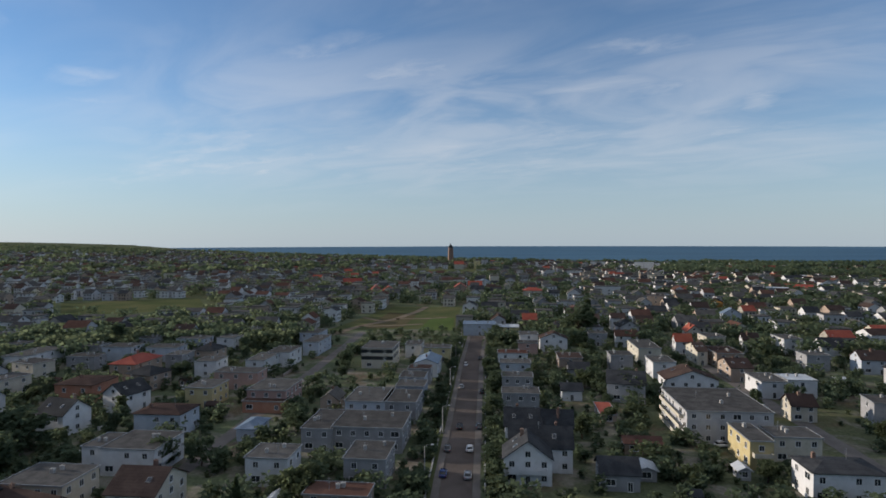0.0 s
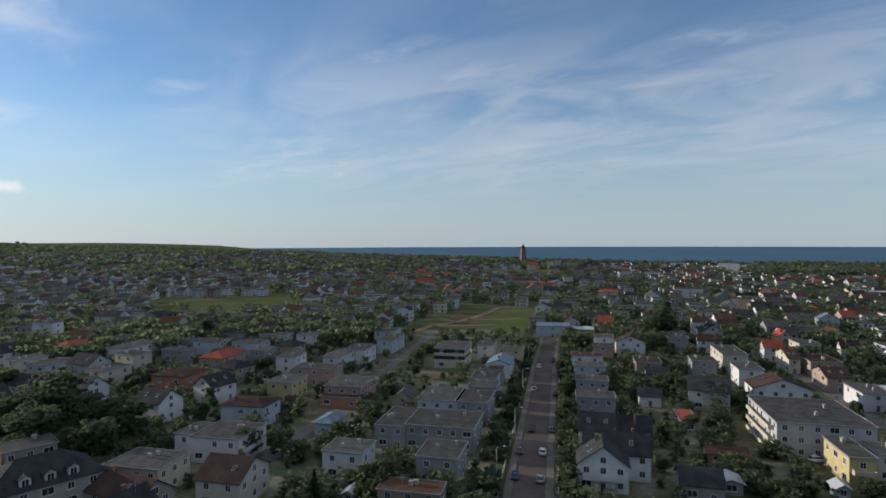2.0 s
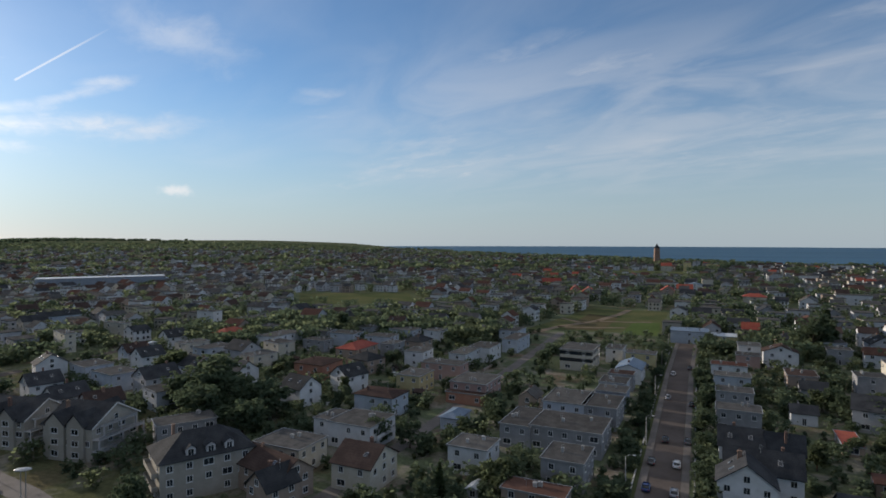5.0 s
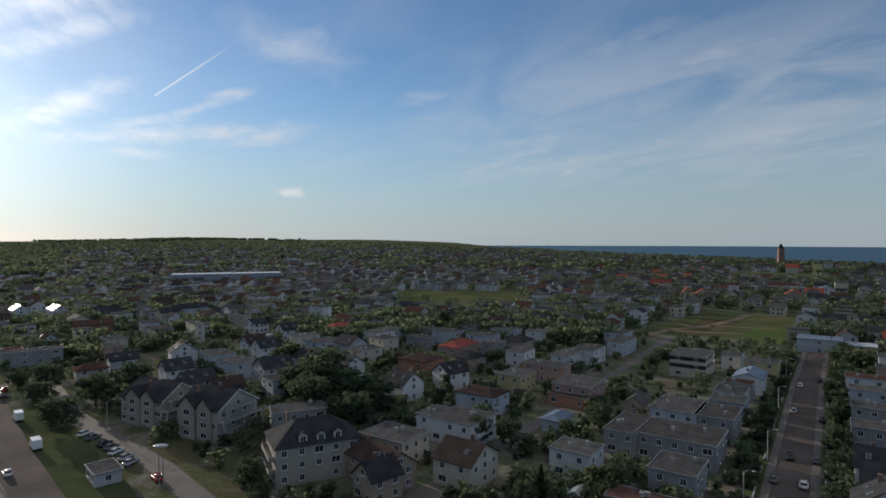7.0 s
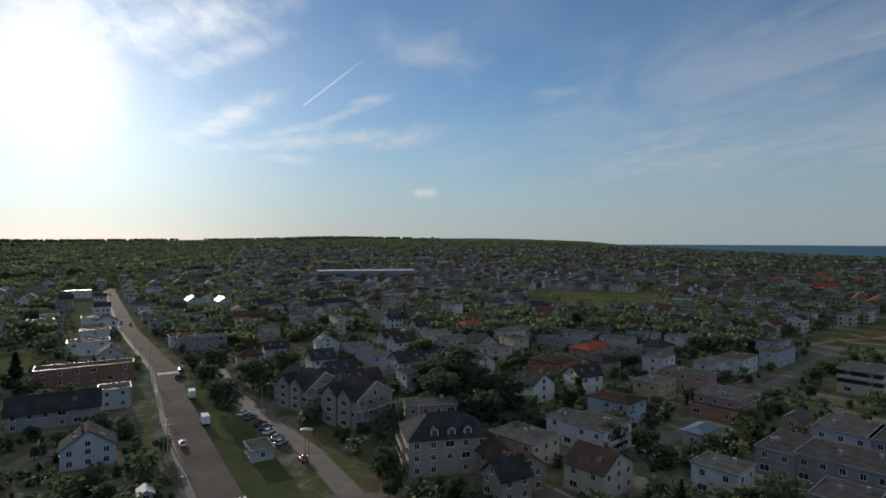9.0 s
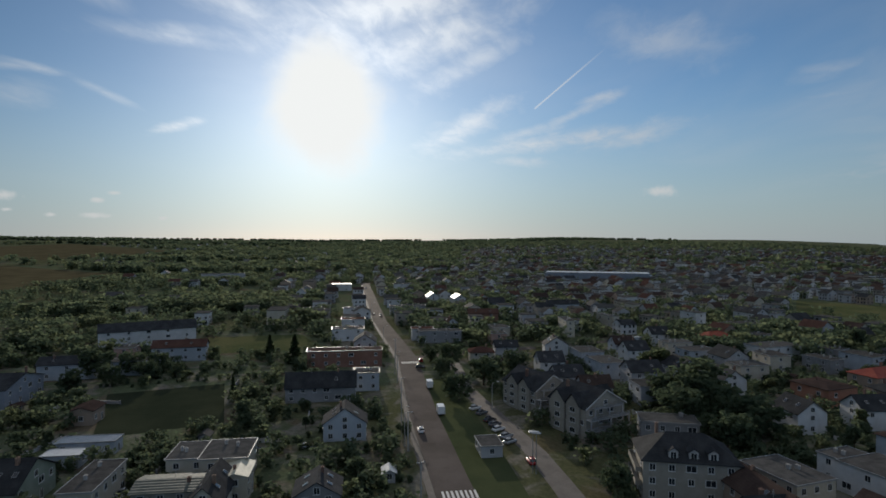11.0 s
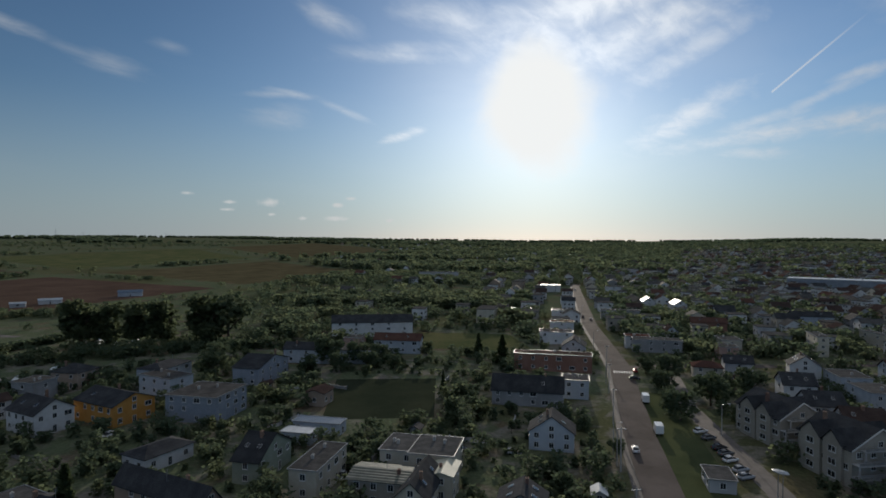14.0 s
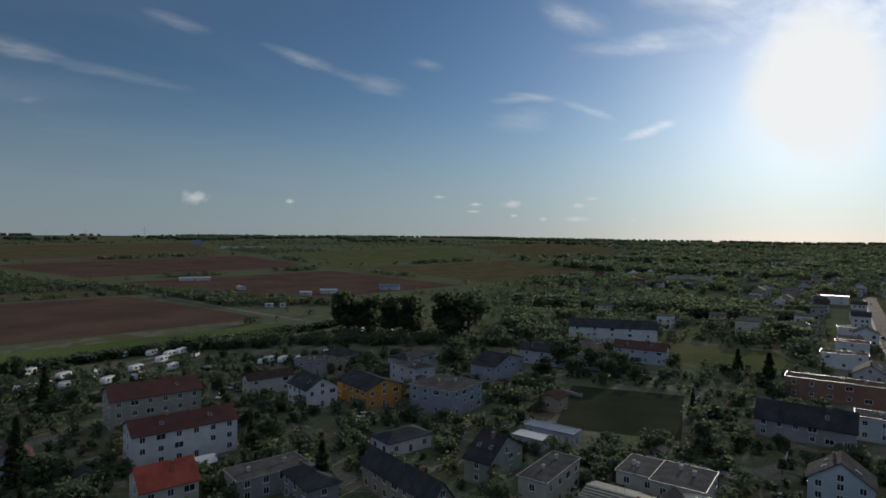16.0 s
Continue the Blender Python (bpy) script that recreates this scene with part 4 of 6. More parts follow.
house(-182.7, -76.1, 16.3, 16.7, -10, 7.6, 'flat', 'bluegrey', 'felt')
house(-221.3, -109.9, 17.3, 10.0, -10, 6.4, 'hip', 'ice', 'slate', rise=1.6)
house(-227.8, -75.5, 22.4, 10.6, -10, 6.5, 'gable', 'bluegrey', 'slate', rise=3.0, ridge='y')
house(-119.6, 13.8, 8.0, 8.9, -10, 4.5, 'gable', 'grey', 'slate', rise=2.6, ridge='x')
house(-178.2, -102.3, 13.3, 18.3, -25, 6, 'gable', 'orange', 'slate', rise=2.6, ridge='y')
house(-145.2, -70.9, 13.1, 8.2, -25, 3.4, 'hip', 'white', 'slate', rise=1.6)
house(-167.5, -117.1, 10.7, 13.7, -25, 6, 'gable', 'white', 'slate', rise=3.2, ridge='y')
house(-170.6, -138.9, 15.7, 5.7, -25, 5.6, 'gable', 'lightgrey', 'brown', rise=1.6, ridge='x')
house(-116.9, -117.1, 23.7, 10.8, -25, 8, 'gable', 'white', 'maroon', rise=2.4, ridge='x')
house(-132.0, -147.4, 23.7, 13.3, -25, 8.6, 'gable', 'beige', 'maroon', rise=2.8, ridge='x')
house(-95.6, -96.6, 10.3, 10.5, -25, 6, 'gable', 'cream', 'red', rise=3.0, ridge='x')
house(-89.3, -137.4, 7.6, 8.0, -25, 5.2, 'gable', 'ice', 'maroon', rise=2.6)
house(-111.4, -84.3, 15.7, 8.0, -25, 4.6, 'flat', 'grey', 'felt')
house(-206.9, -101.8, 9.1, 16.3, -25, 6.3, 'flat', 'ice', 'felt')
house(-118.2, -54.7, 4.7, 24.7, -25, 5.4, 'gable', 'tan', 'slate', rise=3.0)
house(-110.6, -72.2, 6.7, 11.7, -25, 5, 'hip', 'grey', 'slate', rise=2.0)
house(-111.0, -103.9, 6.1, 5.0, -25, 2.6, 'gable', 'grey', 'metal', rise=0.6)
house(-328.8, -49.3, 8.0, 44.0, 10, 8, 'gable', 'white', 'slate', rise=3.6)
house(-260.1, -65.8, 8.0, 20.5, -5, 6, 'gable', 'ice', 'slate', rise=2.4)
house(-260.5, -44.1, 8.0, 14.4, -5, 5.6, 'flat', 'ice', 'felt')
house(-283.5, -29.3, 8.0, 22.1, -5, 6.3, 'gable', 'ice', 'redbrown', rise=2.6)
house(-137.9, 58.3, 7.7, 5.4, -10, 2.8, 'flat', 'lightgrey', 'felt')
house(-301.7, 88.0, 8.0, 11.5, -10, 6, 'flat', 'white', 'redbrown')
house(-405.5, 106.8, 8.0, 25.3, -10, 6, 'flat', 'grey', 'felt')
house(-232.3, 129.8, 8.0, 10.2, -20, 7.4, 'gable', 'white', 'slate', rise=3.4, ridge='x')
house(-239.5, 97.0, 8.0, 10.5, -15, 4.6, 'hip', 'cream', 'redbrown', rise=2.0)
house(-243.8, 110.7, 8.0, 10.3, -15, 5.6, 'gable', 'lightgrey', 'slate', rise=2.4)
house(-290.6, 169.3, 17.3, 4.8, -15, 9, 'flat', 'cream', 'felt')
house(-291.7, 94.5, 8.0, 22.2, -12, 6, 'flat', 'grey', 'felt')
house(-439.1, 157.5, 17.3, 9.0, -8, 7, 'gable', 'white', 'metal', rise=2.9, ridge='x')
house(-458.0, 141.5, 15.2, 9.0, -8, 7, 'gable', 'white', 'metal', rise=2.9, ridge='x')
house(-353.3, 144.1, 8.0, 19.1, -15, 6, 'gable', 'brick', 'redbrown', rise=2.4)
house(-376.3, 215.6, 8.0, 22.9, -8, 7, 'gable', 'ice', 'slate', rise=2.6)
house(-263.1, 263.8, 9.8, 23.2, 1, 6.3, 'flat', 'white', 'felt')

# landmarks of the town and its edges
house(-632.1, 410.6, 123.8, 30, 57, 11.5, 'flat', 'bluegrey', 'metal', glazing=0.12)
house(-621.3, 450.4, 55.0, 26, 54, 7.7, 'flat', 'ice', 'bluegrey', glazing=0.12)
house(215.8, 997.6, 30.2, 16, -12, 15.3, 'flat', 'white', 'metal', glazing=0.3)
house(166.6, 1183.8, 27.5, 14, -8, 9.8, 'flat', 'white', 'felt', glazing=0.3)
house(125.2, 1053.8, 11.9, 14, -7, 8.8, 'flat', 'cream', 'felt', glazing=0.3)
house(-100.3, 1065.2, 17.4, 16, 5, 9.4, 'gable', 'cream', 'red', rise=5, glazing=0.25)
house(-67.1, 1068.4, 12.2, 14, 4, 15.4, 'flat', 'yellow', 'felt', glazing=0.3)
house(-52.9, 1070.2, 12.1, 14, 3, 17.4, 'flat', 'lightgrey', 'felt', glazing=0.3)
house(-31.0, 1160.7, 19.6, 14, 2, 10.0, 'flat', 'yellow', 'felt', glazing=0.3)
house(-269.7, 1562.5, 55.4, 14, 10, 7.7, 'flat', 'white', 'metal', glazing=0.3)
house(-182.8, 643.6, 20.7, 14, 16, 5.4, 'gable', 'cream', 'red', rise=5, glazing=0.4)
house(-134.4, 555.9, 9.4, 14, 14, 6.0, 'gable', 'tan', 'red', rise=4, glazing=0.4)
house(-119.8, 546.9, 12.4, 14, 12, 5.7, 'gable', 'cream', 'red', rise=4, glazing=0.4)
house(-52.4, 569.9, 12.0, 14, 5, 7.5, 'gable', 'tan', 'red', rise=4, glazing=0.4)
house(-41.7, 629.3, 14.9, 14, 4, 5.1, 'gable', 'cream', 'red', rise=4, glazing=0.4)
house(-34.9, 677.6, 17.8, 18, 3, 4.8, 'gable', 'white', 'bluegrey', rise=3, glazing=0.2)
house(-19.5, 331.9, 18.3, 14, 3, 6.3, 'flat', 'ice', 'bluegrey', glazing=0.4)
house(-3.2, 332.1, 11.9, 12, 1, 4.7, 'flat', 'yellow', 'metal', glazing=0.3)
house(230.5, 581.1, 10.3, 16, -22, 10.0, 'flat', 'white', 'felt', glazing=0.4)
house(246.6, 578.9, 18.1, 16, -23, 7.9, 'flat', 'bluegrey', 'metal', glazing=0.3)
house(287.5, 627.7, 25.4, 16, -25, 4.5, 'gable', 'white', 'red', rise=3, glazing=0.3)
house(110.9, 471.3, 12.9, 12, -13, 10.1, 'flat', 'tan', 'brown', glazing=0.5)
house(160.9, 487.2, 11.0, 12, -18, 3.4, 'gable', 'orange', 'brown', rise=3, glazing=0.5)
house(122.4, 565.5, 10.6, 11, -12, 6.2, 'gable', 'tan', 'slate', rise=3, glazing=0.5)
house(16.9, 522.9, 16.6, 11, -2, 8.8, 'hip', 'cream', 'red', rise=2.5, glazing=0.5)
house(-1391.0, -1574.5, 34.5, 14, 139, 20.6, 'flat', 'bluegrey', 'felt', glazing=0.3)
house(-1348.3, -1326.0, 130.9, 14, 135, 6.9, 'flat', 'white', 'metal', glazing=0.1)
house(-1068.2, -237.0, 15.9, 10, 103, 9.3, 'gable', 'white', 'slate', rise=3, glazing=0.5)
house(-1087.7, -208.0, 14.9, 10, 101, 9.3, 'gable', 'white', 'slate', rise=3, glazing=0.5)
house(-788.4, -34.8, 52.0, 14, 93, 8.3, 'flat', 'lightgrey', 'felt', glazing=0.2)
house(-528.2, 151.5, 9.1, 12, 74, 3.7, 'gable', 'white', 'slate', rise=3, glazing=0.4)
house(-572.0, 144.4, 16.5, 12, 76, 8.4, 'flat', 'white', 'felt', glazing=0.4)
# pale sheds and halls along the harbour
for x, y, w, deg, h, wall, tile in ((44, 1188, 46, -2, 7, "white", "metal"), (96, 1150, 30, -5, 6, "lightgrey", "felt"), (262, 1120, 52, -12, 8, "white", "metal"), (318, 1090, 40, -16, 6.5, "ice", "bluegrey"),
                                    (372, 1120, 58, -17, 7, "white", "metal"), (300, 1180, 36, -14, 6, "cream", "metal"), (150, 930, 28, -8, 6, "white", "felt"), (236, 900, 34, -14, 6.5, "white", "metal"),
                                    (332, 850, 30, -20, 6, "white", "felt"), (392, 800, 44, -26, 6, "white", "metal"), (190, 800, 24, -13, 7, "cream", "felt"), (90, 880, 22, -6, 7.5, "white", "felt")):
    house(x, y, w, 14, deg, h, "flat", wall, tile, glazing=0.2)
# low white sheds and stables out on the plain
house(-509, -565, 34, 7, 138, 3.2, 'gable', 'white', 'metal', rise=1.0, glazing=0.2)
house(-454, -436, 14, 6, 60, 3.0, 'gable', 'white', 'metal', rise=0.8, glazing=0.2)
house(-465, -335, 16, 7, 125, 3.4, 'gable', 'white', 'metal', rise=1.0, glazing=0.2)
house(-441, -343, 10, 6, 125, 3.0, 'gable', 'lightgrey', 'metal', rise=0.8, glazing=0.2)
house(-530, -307, 20, 9, 118, 4.0, 'gable', 'ice', 'bluegrey', rise=1.6, glazing=0.2)
house(-356, -309, 6, 4, 130, 2.6, 'flat', 'white', 'metal', glazing=0.3)
house(-362, -301, 4, 3.5, 130, 2.6, 'flat', 'white', 'metal', glazing=0.3)

# ---- roads ----
def ribbon(name, line, width, top, material, label, category, thick=0.25):
    """A road: a flat band with a thickness along a line of points."""
    verts, faces = [], []
    pts = []
    for (x0, y0), (x1, y1) in zip(line, line[1:]):
        n = max(1, int(math.hypot(x1 - x0, y1 - y0) / 12))
        pts += [(x0 + (x1 - x0) * k / n, y0 + (y1 - y0) * k / n) for k in range(n)]
    pts.append(line[-1])
    for i, (x, y) in enumerate(pts):
        a, b = pts[max(0, i - 1)], pts[min(len(pts) - 1, i + 1)]
        dx_, dy_ = b[0] - a[0], b[1] - a[1]
        n = math.hypot(dx_, dy_)
        nx, ny = -dy_ / n * width / 2, dx_ / n * width / 2
        z = land(x, y)
        verts += [(x + nx, y + ny, z + top), (x - nx, y - ny, z + top), (x + nx, y + ny, z - thick), (x - nx, y - ny, z - thick)]
    for i in range(len(pts) - 1):
        k = 4 * i
        faces += [(k, k + 4, k + 5, k + 1), (k + 2, k, k + 1 + 0, k + 3), (k, k + 2, k + 6, k + 4), (k + 1, k + 5, k + 7, k + 3)] if i == 0 else \
                 [(k, k + 4, k + 5, k + 1), (k, k + 2, k + 6, k + 4), (k + 1, k + 5, k + 7, k + 3)]
    return tagged(sheet(name, verts, faces, [material]), label, category, kind="structure")


def beside(line, off):
    out = []
    for i, (x, y) in enumerate(line):
        a, b = line[max(0, i - 1)], line[min(len(line) - 1, i + 1)]
        n = math.hypot(b[0] - a[0], b[1] - a[1])
        out.append((x - (b[1] - a[1]) / n * off, y + (b[0] - a[0]) / n * off))
    return out


STREET = [(-8.0, 20), (-10.4, 90), (-12.8, 130), (-18.2, 247), (-20.8, 335)]
AVENUE = [(60, 16), (-60, 33), (-132, 44.6), (-171, 51), (-256, 68), (-376, 80.5), (-671, 126), (-700, 133)]
LANE = [(-60, 58), (-96, 62.5), (-114, 66), (-134, 69.5), (-160, 71.5), (-198, 74.5), (-240, 84)]
CROSS = [(-256, 68), (-262, 150), (-275, 260)]
BACK = [(-75, 70), (-78, 150), (-84, 260), (-88, 330)]
EAST = [(86, 60), (84, 180), (78, 330)]
FIELD_LANE = [(-312, -240), (-332, -316), (-367, -432), (-413, -584)]
ROADS = [(STREET, 9), (AVENUE, 9), (LANE, 7), (CROSS, 6), (BACK, 5), (EAST, 6), (FIELD_LANE, 3)]
ribbon("road", STREET, 7.0, 0.04, ASPHALT, "worn grey-brown residential street between rows of houses", "road")
ribbon("road", AVENUE, 8.6, 0.05, ASPHALT, "long sunlit asphalt avenue running out of town", "road")
ribbon("road", LANE, 5.6, 0.045, PAVING, "narrow service road beside a grass verge", "road")
ribbon("road", CROSS, 5.5, 0.036, ASPHALT, "side street crossing the avenue", "road")
ribbon("road", BACK, 4.4, 0.036, PAVING, "narrow paved back lane between gardens", "road")
ribbon("road", EAST, 5.0, 0.036, PAVING, "paved side street between houses", "road")
ribbon("road", FIELD_LANE, 4.5, 0.08, PAVING, "pale farm track between the fields", "road")
for line, half in ((STREET, 3.5), (AVENUE, 4.3)):
    for s in (-1, 1) if line is STREET else (1,):
        ribbon("pavement", beside(line, s * (half + 0.9)), 1.7 if line is STREET else 1.6, 0.16, PAVING, "pale paved footway with a raised kerb", "pavement")
ribbon("pavement", beside(STREET[1:], 6.6), 3.0, 0.03, GRASS, "strip of grass along the footway", "verge")
ribbon("pavement", [(-100, 48), (-136, 55.0), (-170, 60.5), (-215, 69)], 12.5, 0.03, GRASS, "wide mown grass verge between avenue and service road", "verge")


def field(name, corners, material, label, top=0.03):
    """A field: a flat slab on the land, cut fine enough to follow it."""
    n = 14
    verts, faces = [], []
    a, b, c, e = [Vector((*p, 0)) for p in corners]
    for i in range(n + 1):
        for j in range(n + 1):
            p = a.lerp(b, i / n).lerp(e.lerp(c, i / n), j / n)
            edge = i in (0, n) or j in (0, n)
            verts.append((p.x, p.y, land(p.x, p.y) + (-0.4 if edge else top)))
    for i in range(n):
        for j in range(n):
            k = i * (n + 1) + j
            faces.append((k, k + n + 1, k + n + 2, k + 1))
    return tagged(sheet(name, verts, faces, [material]), label, "field", kind="structure")


PLOUGHED = surface("ploughed_soil", (0.074, 0.051, 0.040), (0.110, 0.077, 0.060), 0.95, 0.8, 0.02, 0.5, 0.3, 0.0, ("Y", 1.4), gloss=0.0)
CROP = surface("green_crop", (0.068, 0.098, 0.034), (0.104, 0.136, 0.050), 0.95, 0.8, 0.02, 0.5, 0.25, 0.0, ("Y", 1.2), gloss=0.0)
MEADOW = surface("meadow_grass", (0.062, 0.080, 0.036), (0.118, 0.114, 0.056), 0.95, 0.6, 0.035, 0.5, 0.3, gloss=0.0)
STUBBLE = surface("dry_stubble", (0.072, 0.062, 0.036), (0.110, 0.096, 0.056), 0.95, 0.8, 0.03, 0.4, 0.3, gloss=0.0)

# lawn grass with the shade lying on it put into its base colour
SHADED_LAWN = surface("shade_toned_lawn", (0.026, 0.033, 0.021), (0.042, 0.048, 0.030), 0.95, 2.0, 0.06, 0.5, 0.4, gloss=0.0)
EARTH = surface("bare_earth", (0.150, 0.118, 0.086), (0.215, 0.175, 0.130), 0.95, 1.2, 0.08, 0.4, 0.35, gloss=0.0)
FIELDS = []


def in_quad(x, y, q):
    inside = None
    for i in range(4):
        (x0, y0), (x1, y1) = q[i], q[(i + 1) % 4]
        c = (x1 - x0) * (y - y0) - (y1 - y0) * (x - x0) > 0
        if inside is None:
            inside = c
        elif inside != c:
            return False
    return True


for corners, material, label in (
        (((-118, 322), (-30, 345), (-38, 470), (-100, 470)), MEADOW, "open rough meadow between the houses"),
        (((-92, 338), (-66, 344), (-68, 418), (-94, 430)), STUBBLE, "strip of dry yellow grass on open ground"),
        (((-58, 334), (-34, 340), (-40, 402), (-58, 398)), CROP, "small bright green lawn"),
        (((-322, 366), (-232, 428), (-290, 522), (-402, 458)), MEADOW, "long green field among the houses"),
        (((-170, 880), (-60, 880), (-60, 1060), (-190, 1060)), MEADOW, "bright green playing field"),
        (((-345, -30), (-290, -25), (-285, 40), (-340, 30)), MEADOW, "lit lawn behind the houses"),
        (((-232, -50), (-175, -42), (-180, -4), (-236, -6)), SHADED_LAWN, "lawn between the gardens, its shade put into the grass colour"),
        (((-100, -262), (-300, -214), (-312, -243), (-100, -312)), CROP, "green strip of a crop"),
        (((-100, -320), (-320, -250), (-372, -480), (-130, -560)), PLOUGHED, "ploughed brown field"),
        (((-130, -570), (-374, -490), (-384, -540), (-130, -640)), STUBBLE, "pale strip of stubble"),
        (((-400, -300), (-620, -240), (-780, -560), (-420, -640)), PLOUGHED, "ploughed brown field"),
        (((-640, -240), (-900, -130), (-1250, -420), (-820, -560)), STUBBLE, "wide dry field"),
        (((-430, -680), (-830, -600), (-1100, -1050), (-500, -1100)), PLOUGHED, "wide ploughed field"),
        (((-850, -600), (-1300, -450), (-1900, -900), (-1150, -1050)), MEADOW, "wide rough meadow"),
        (((-1300, -400), (-1900, -150), (-2700, -700), (-1950, -880)), STUBBLE, "wide dry field far off"),
        (((-520, -1150), (-1120, -1100), (-1700, -1900), (-700, -2000)), STUBBLE, "wide dry field far off"),
        (((420, 930), (620, 930), (620, 1010), (420, 1000)), MEADOW, "bright green meadow by the shore wood")):
    field("field", corners, material, label, 0.03 + 0.025 * (len(FIELDS) % 3))
    FIELDS.append(corners)


for line, wide in (([(-104, 318), (-96, 352), (-80, 388), (-72, 430), (-70, 462)], 5.0), ([(-96, 352), (-74, 358), (-58, 366)], 3.6), ([(-80, 388), (-60, 392), (-46, 398)], 4.2), ([(-86, 376), (-104, 392)], 3.4)):
    ribbon("road", line, wide, 0.10, EARTH, "bare trodden earth track across open ground", "track")


SEGMENTS = [(x0, y0, x1 - x0, y1 - y0, (x1 - x0) ** 2 + (y1 - y0) ** 2, width / 2, min(x0, x1) - 12, max(x0, x1) + 12, min(y0, y1) - 12, max(y0, y1) + 12)
            for line, width in ROADS for (x0, y0), (x1, y1) in zip(line, line[1:])]


def sunny_gap(x, y):
    """The side passages between the houses of the street, along which the low sun reaches the road."""
    return -66 < x < -6 and 118 < y < 300 and min(abs(y + 0.113 * (x + 34) - q) for q in (137.8, 161.5, 183.2, 196.0, 210.2, 221.6, 244.5, 265.0)) < 2.3


def near_road(x, y, slack):
    for x0, y0, dx_, dy_, l2, half, xa, xb, ya, yb in SEGMENTS:
        if xa < x < xb and ya < y < yb:
            k = min(1, max(0, ((x - x0) * dx_ + (y - y0) * dy_) / l2))
            if math.hypot(x - x0 - k * dx_, y - y0 - k * dy_) < half + slack:
                return True
    return False


BOXES = [(min(p[0] for p in q), max(p[0] for p in q), min(p[1] for p in q), max(p[1] for p in q), q) for q in FIELDS]


def open_land(x, y):
    return any(xa < x < xb and ya < y < yb and in_quad(x, y, q) for xa, xb, ya, yb, q in BOXES)


class Grid:
    """Finds what already stands near a place."""

    def __init__(self, cell=25.0):
        self.cell, self.at = cell, {}

    def add(self, x, y, r):
        self.at.setdefault((int(x // self.cell), int(y // self.cell)), []).append((x, y, r))

    def free(self, x, y, r):
        i, j = int(x // self.cell), int(y // self.cell)
        for a in (i - 1, i, i + 1):
            for b in (j - 1, j, j + 1):
                for px_, py_, pr in self.at.get((a, b), ()):
                    if (px_ - x) ** 2 + (py_ - y) ** 2 < (pr + r) ** 2:
                        return False
        return True


BUILT = Grid()
for x, y, r in TAKEN:
    BUILT.add(x, y, r)


# ---- the rest of the town ----
def density(x, y):
    """How built-up a place is, 0 to 1."""
    r, left = math.hypot(x, y), math.degrees(math.atan2(-x, y))
    if y > shore_y(x) - 70 or open_land(x, y) or left < -48 or left > 128:
        return 0.0
    if left > 76 and r < 235:
        return 0.0
    if r < 172 or (3 < left < 19 and r < 350) or (28 < left < 42 and 445 < r < 500) or (82 < left < 98 and 240 < r < 380):
        return 0.0
    if left > 88:
        return (0.55 if r < 260 else 0.0) if left > 104 else (0.6 if r < 330 else 0.10 if r < 700 else 0.04)
    if left > 70:
        return 0.75 if r < 750 else 0.30 * (1 - step(r, 750, 1900))
    if left > 33:
        return 0.92 * (1 - step(r, 1500, 2500))
    return 0.86 if r < 1700 else 0.4


rnd = random.Random(11)
spots = []
for i in range(-150, 60):
    for j in range(-40, 150):
        a = radians(2 if j > 8 else -10)
        u, v = i * 18.5, j * 25.0
        x = u * math.cos(a) - v * math.sin(a) + rnd.uniform(-4, 4)
        y = u * math.sin(a) + v * math.cos(a) + rnd.uniform(-4, 4)
        r = math.hypot(x, y)
        if r < 105 or r > 2600 or rnd.random() > density(x, y):
            continue
        spots.append((r, x, y, math.degrees(a) + rnd.choice((0, 0, 0, 90)) + rnd.uniform(-4, 4)))
spots.sort()
plans = [(10, 9, 6.3, "flat", "white", "felt", 0), (11, 9, 6.2, "gable", "cream", "brown", 3.0), (9, 9, 6.3, "flat", "grey", "felt", 0),
         (11, 10, 5.6, "hip", "tan", "slate", 2.6), (10, 9, 6.0, "gable", "white", "slate", 3.2), (12, 9, 6.3, "flat", "cream", "felt", 0),
         (10, 8, 6.0, "gable", "ice", "brown", 3.0), (9, 8, 5.6, "flat", "pink", "felt", 0), (12, 10, 6.4, "gable", "lightgrey", "slate", 3.2),
         (14, 10, 6.3, "flat", "ice", "felt", 0)]
models, far_spots = [], []
for r, x, y, turn in spots:
    if not BUILT.free(x, y, 7.2) or near_road(x, y, 6.5) or (x > -66 and sunny_gap(x, y)):
        continue
    BUILT.add(x, y, 6.8)
    if r < 470 and len(models) < 75:
        k = len(models)
        if k < len(plans):
            w, d_, h, roof, wall, tile, up_ = plans[k]
            models.append(tagged(house(x, y, w, d_, turn, h, roof, wall, tile, rise=up_, glazing=0.7), group="houses of the town"))
        else:
            models.append(copy_thing(models[rnd.randrange(len(plans))], pose(x, y, land(x, y), 0, 0, turn)))
    else:
        far_spots.append((x, y, turn))

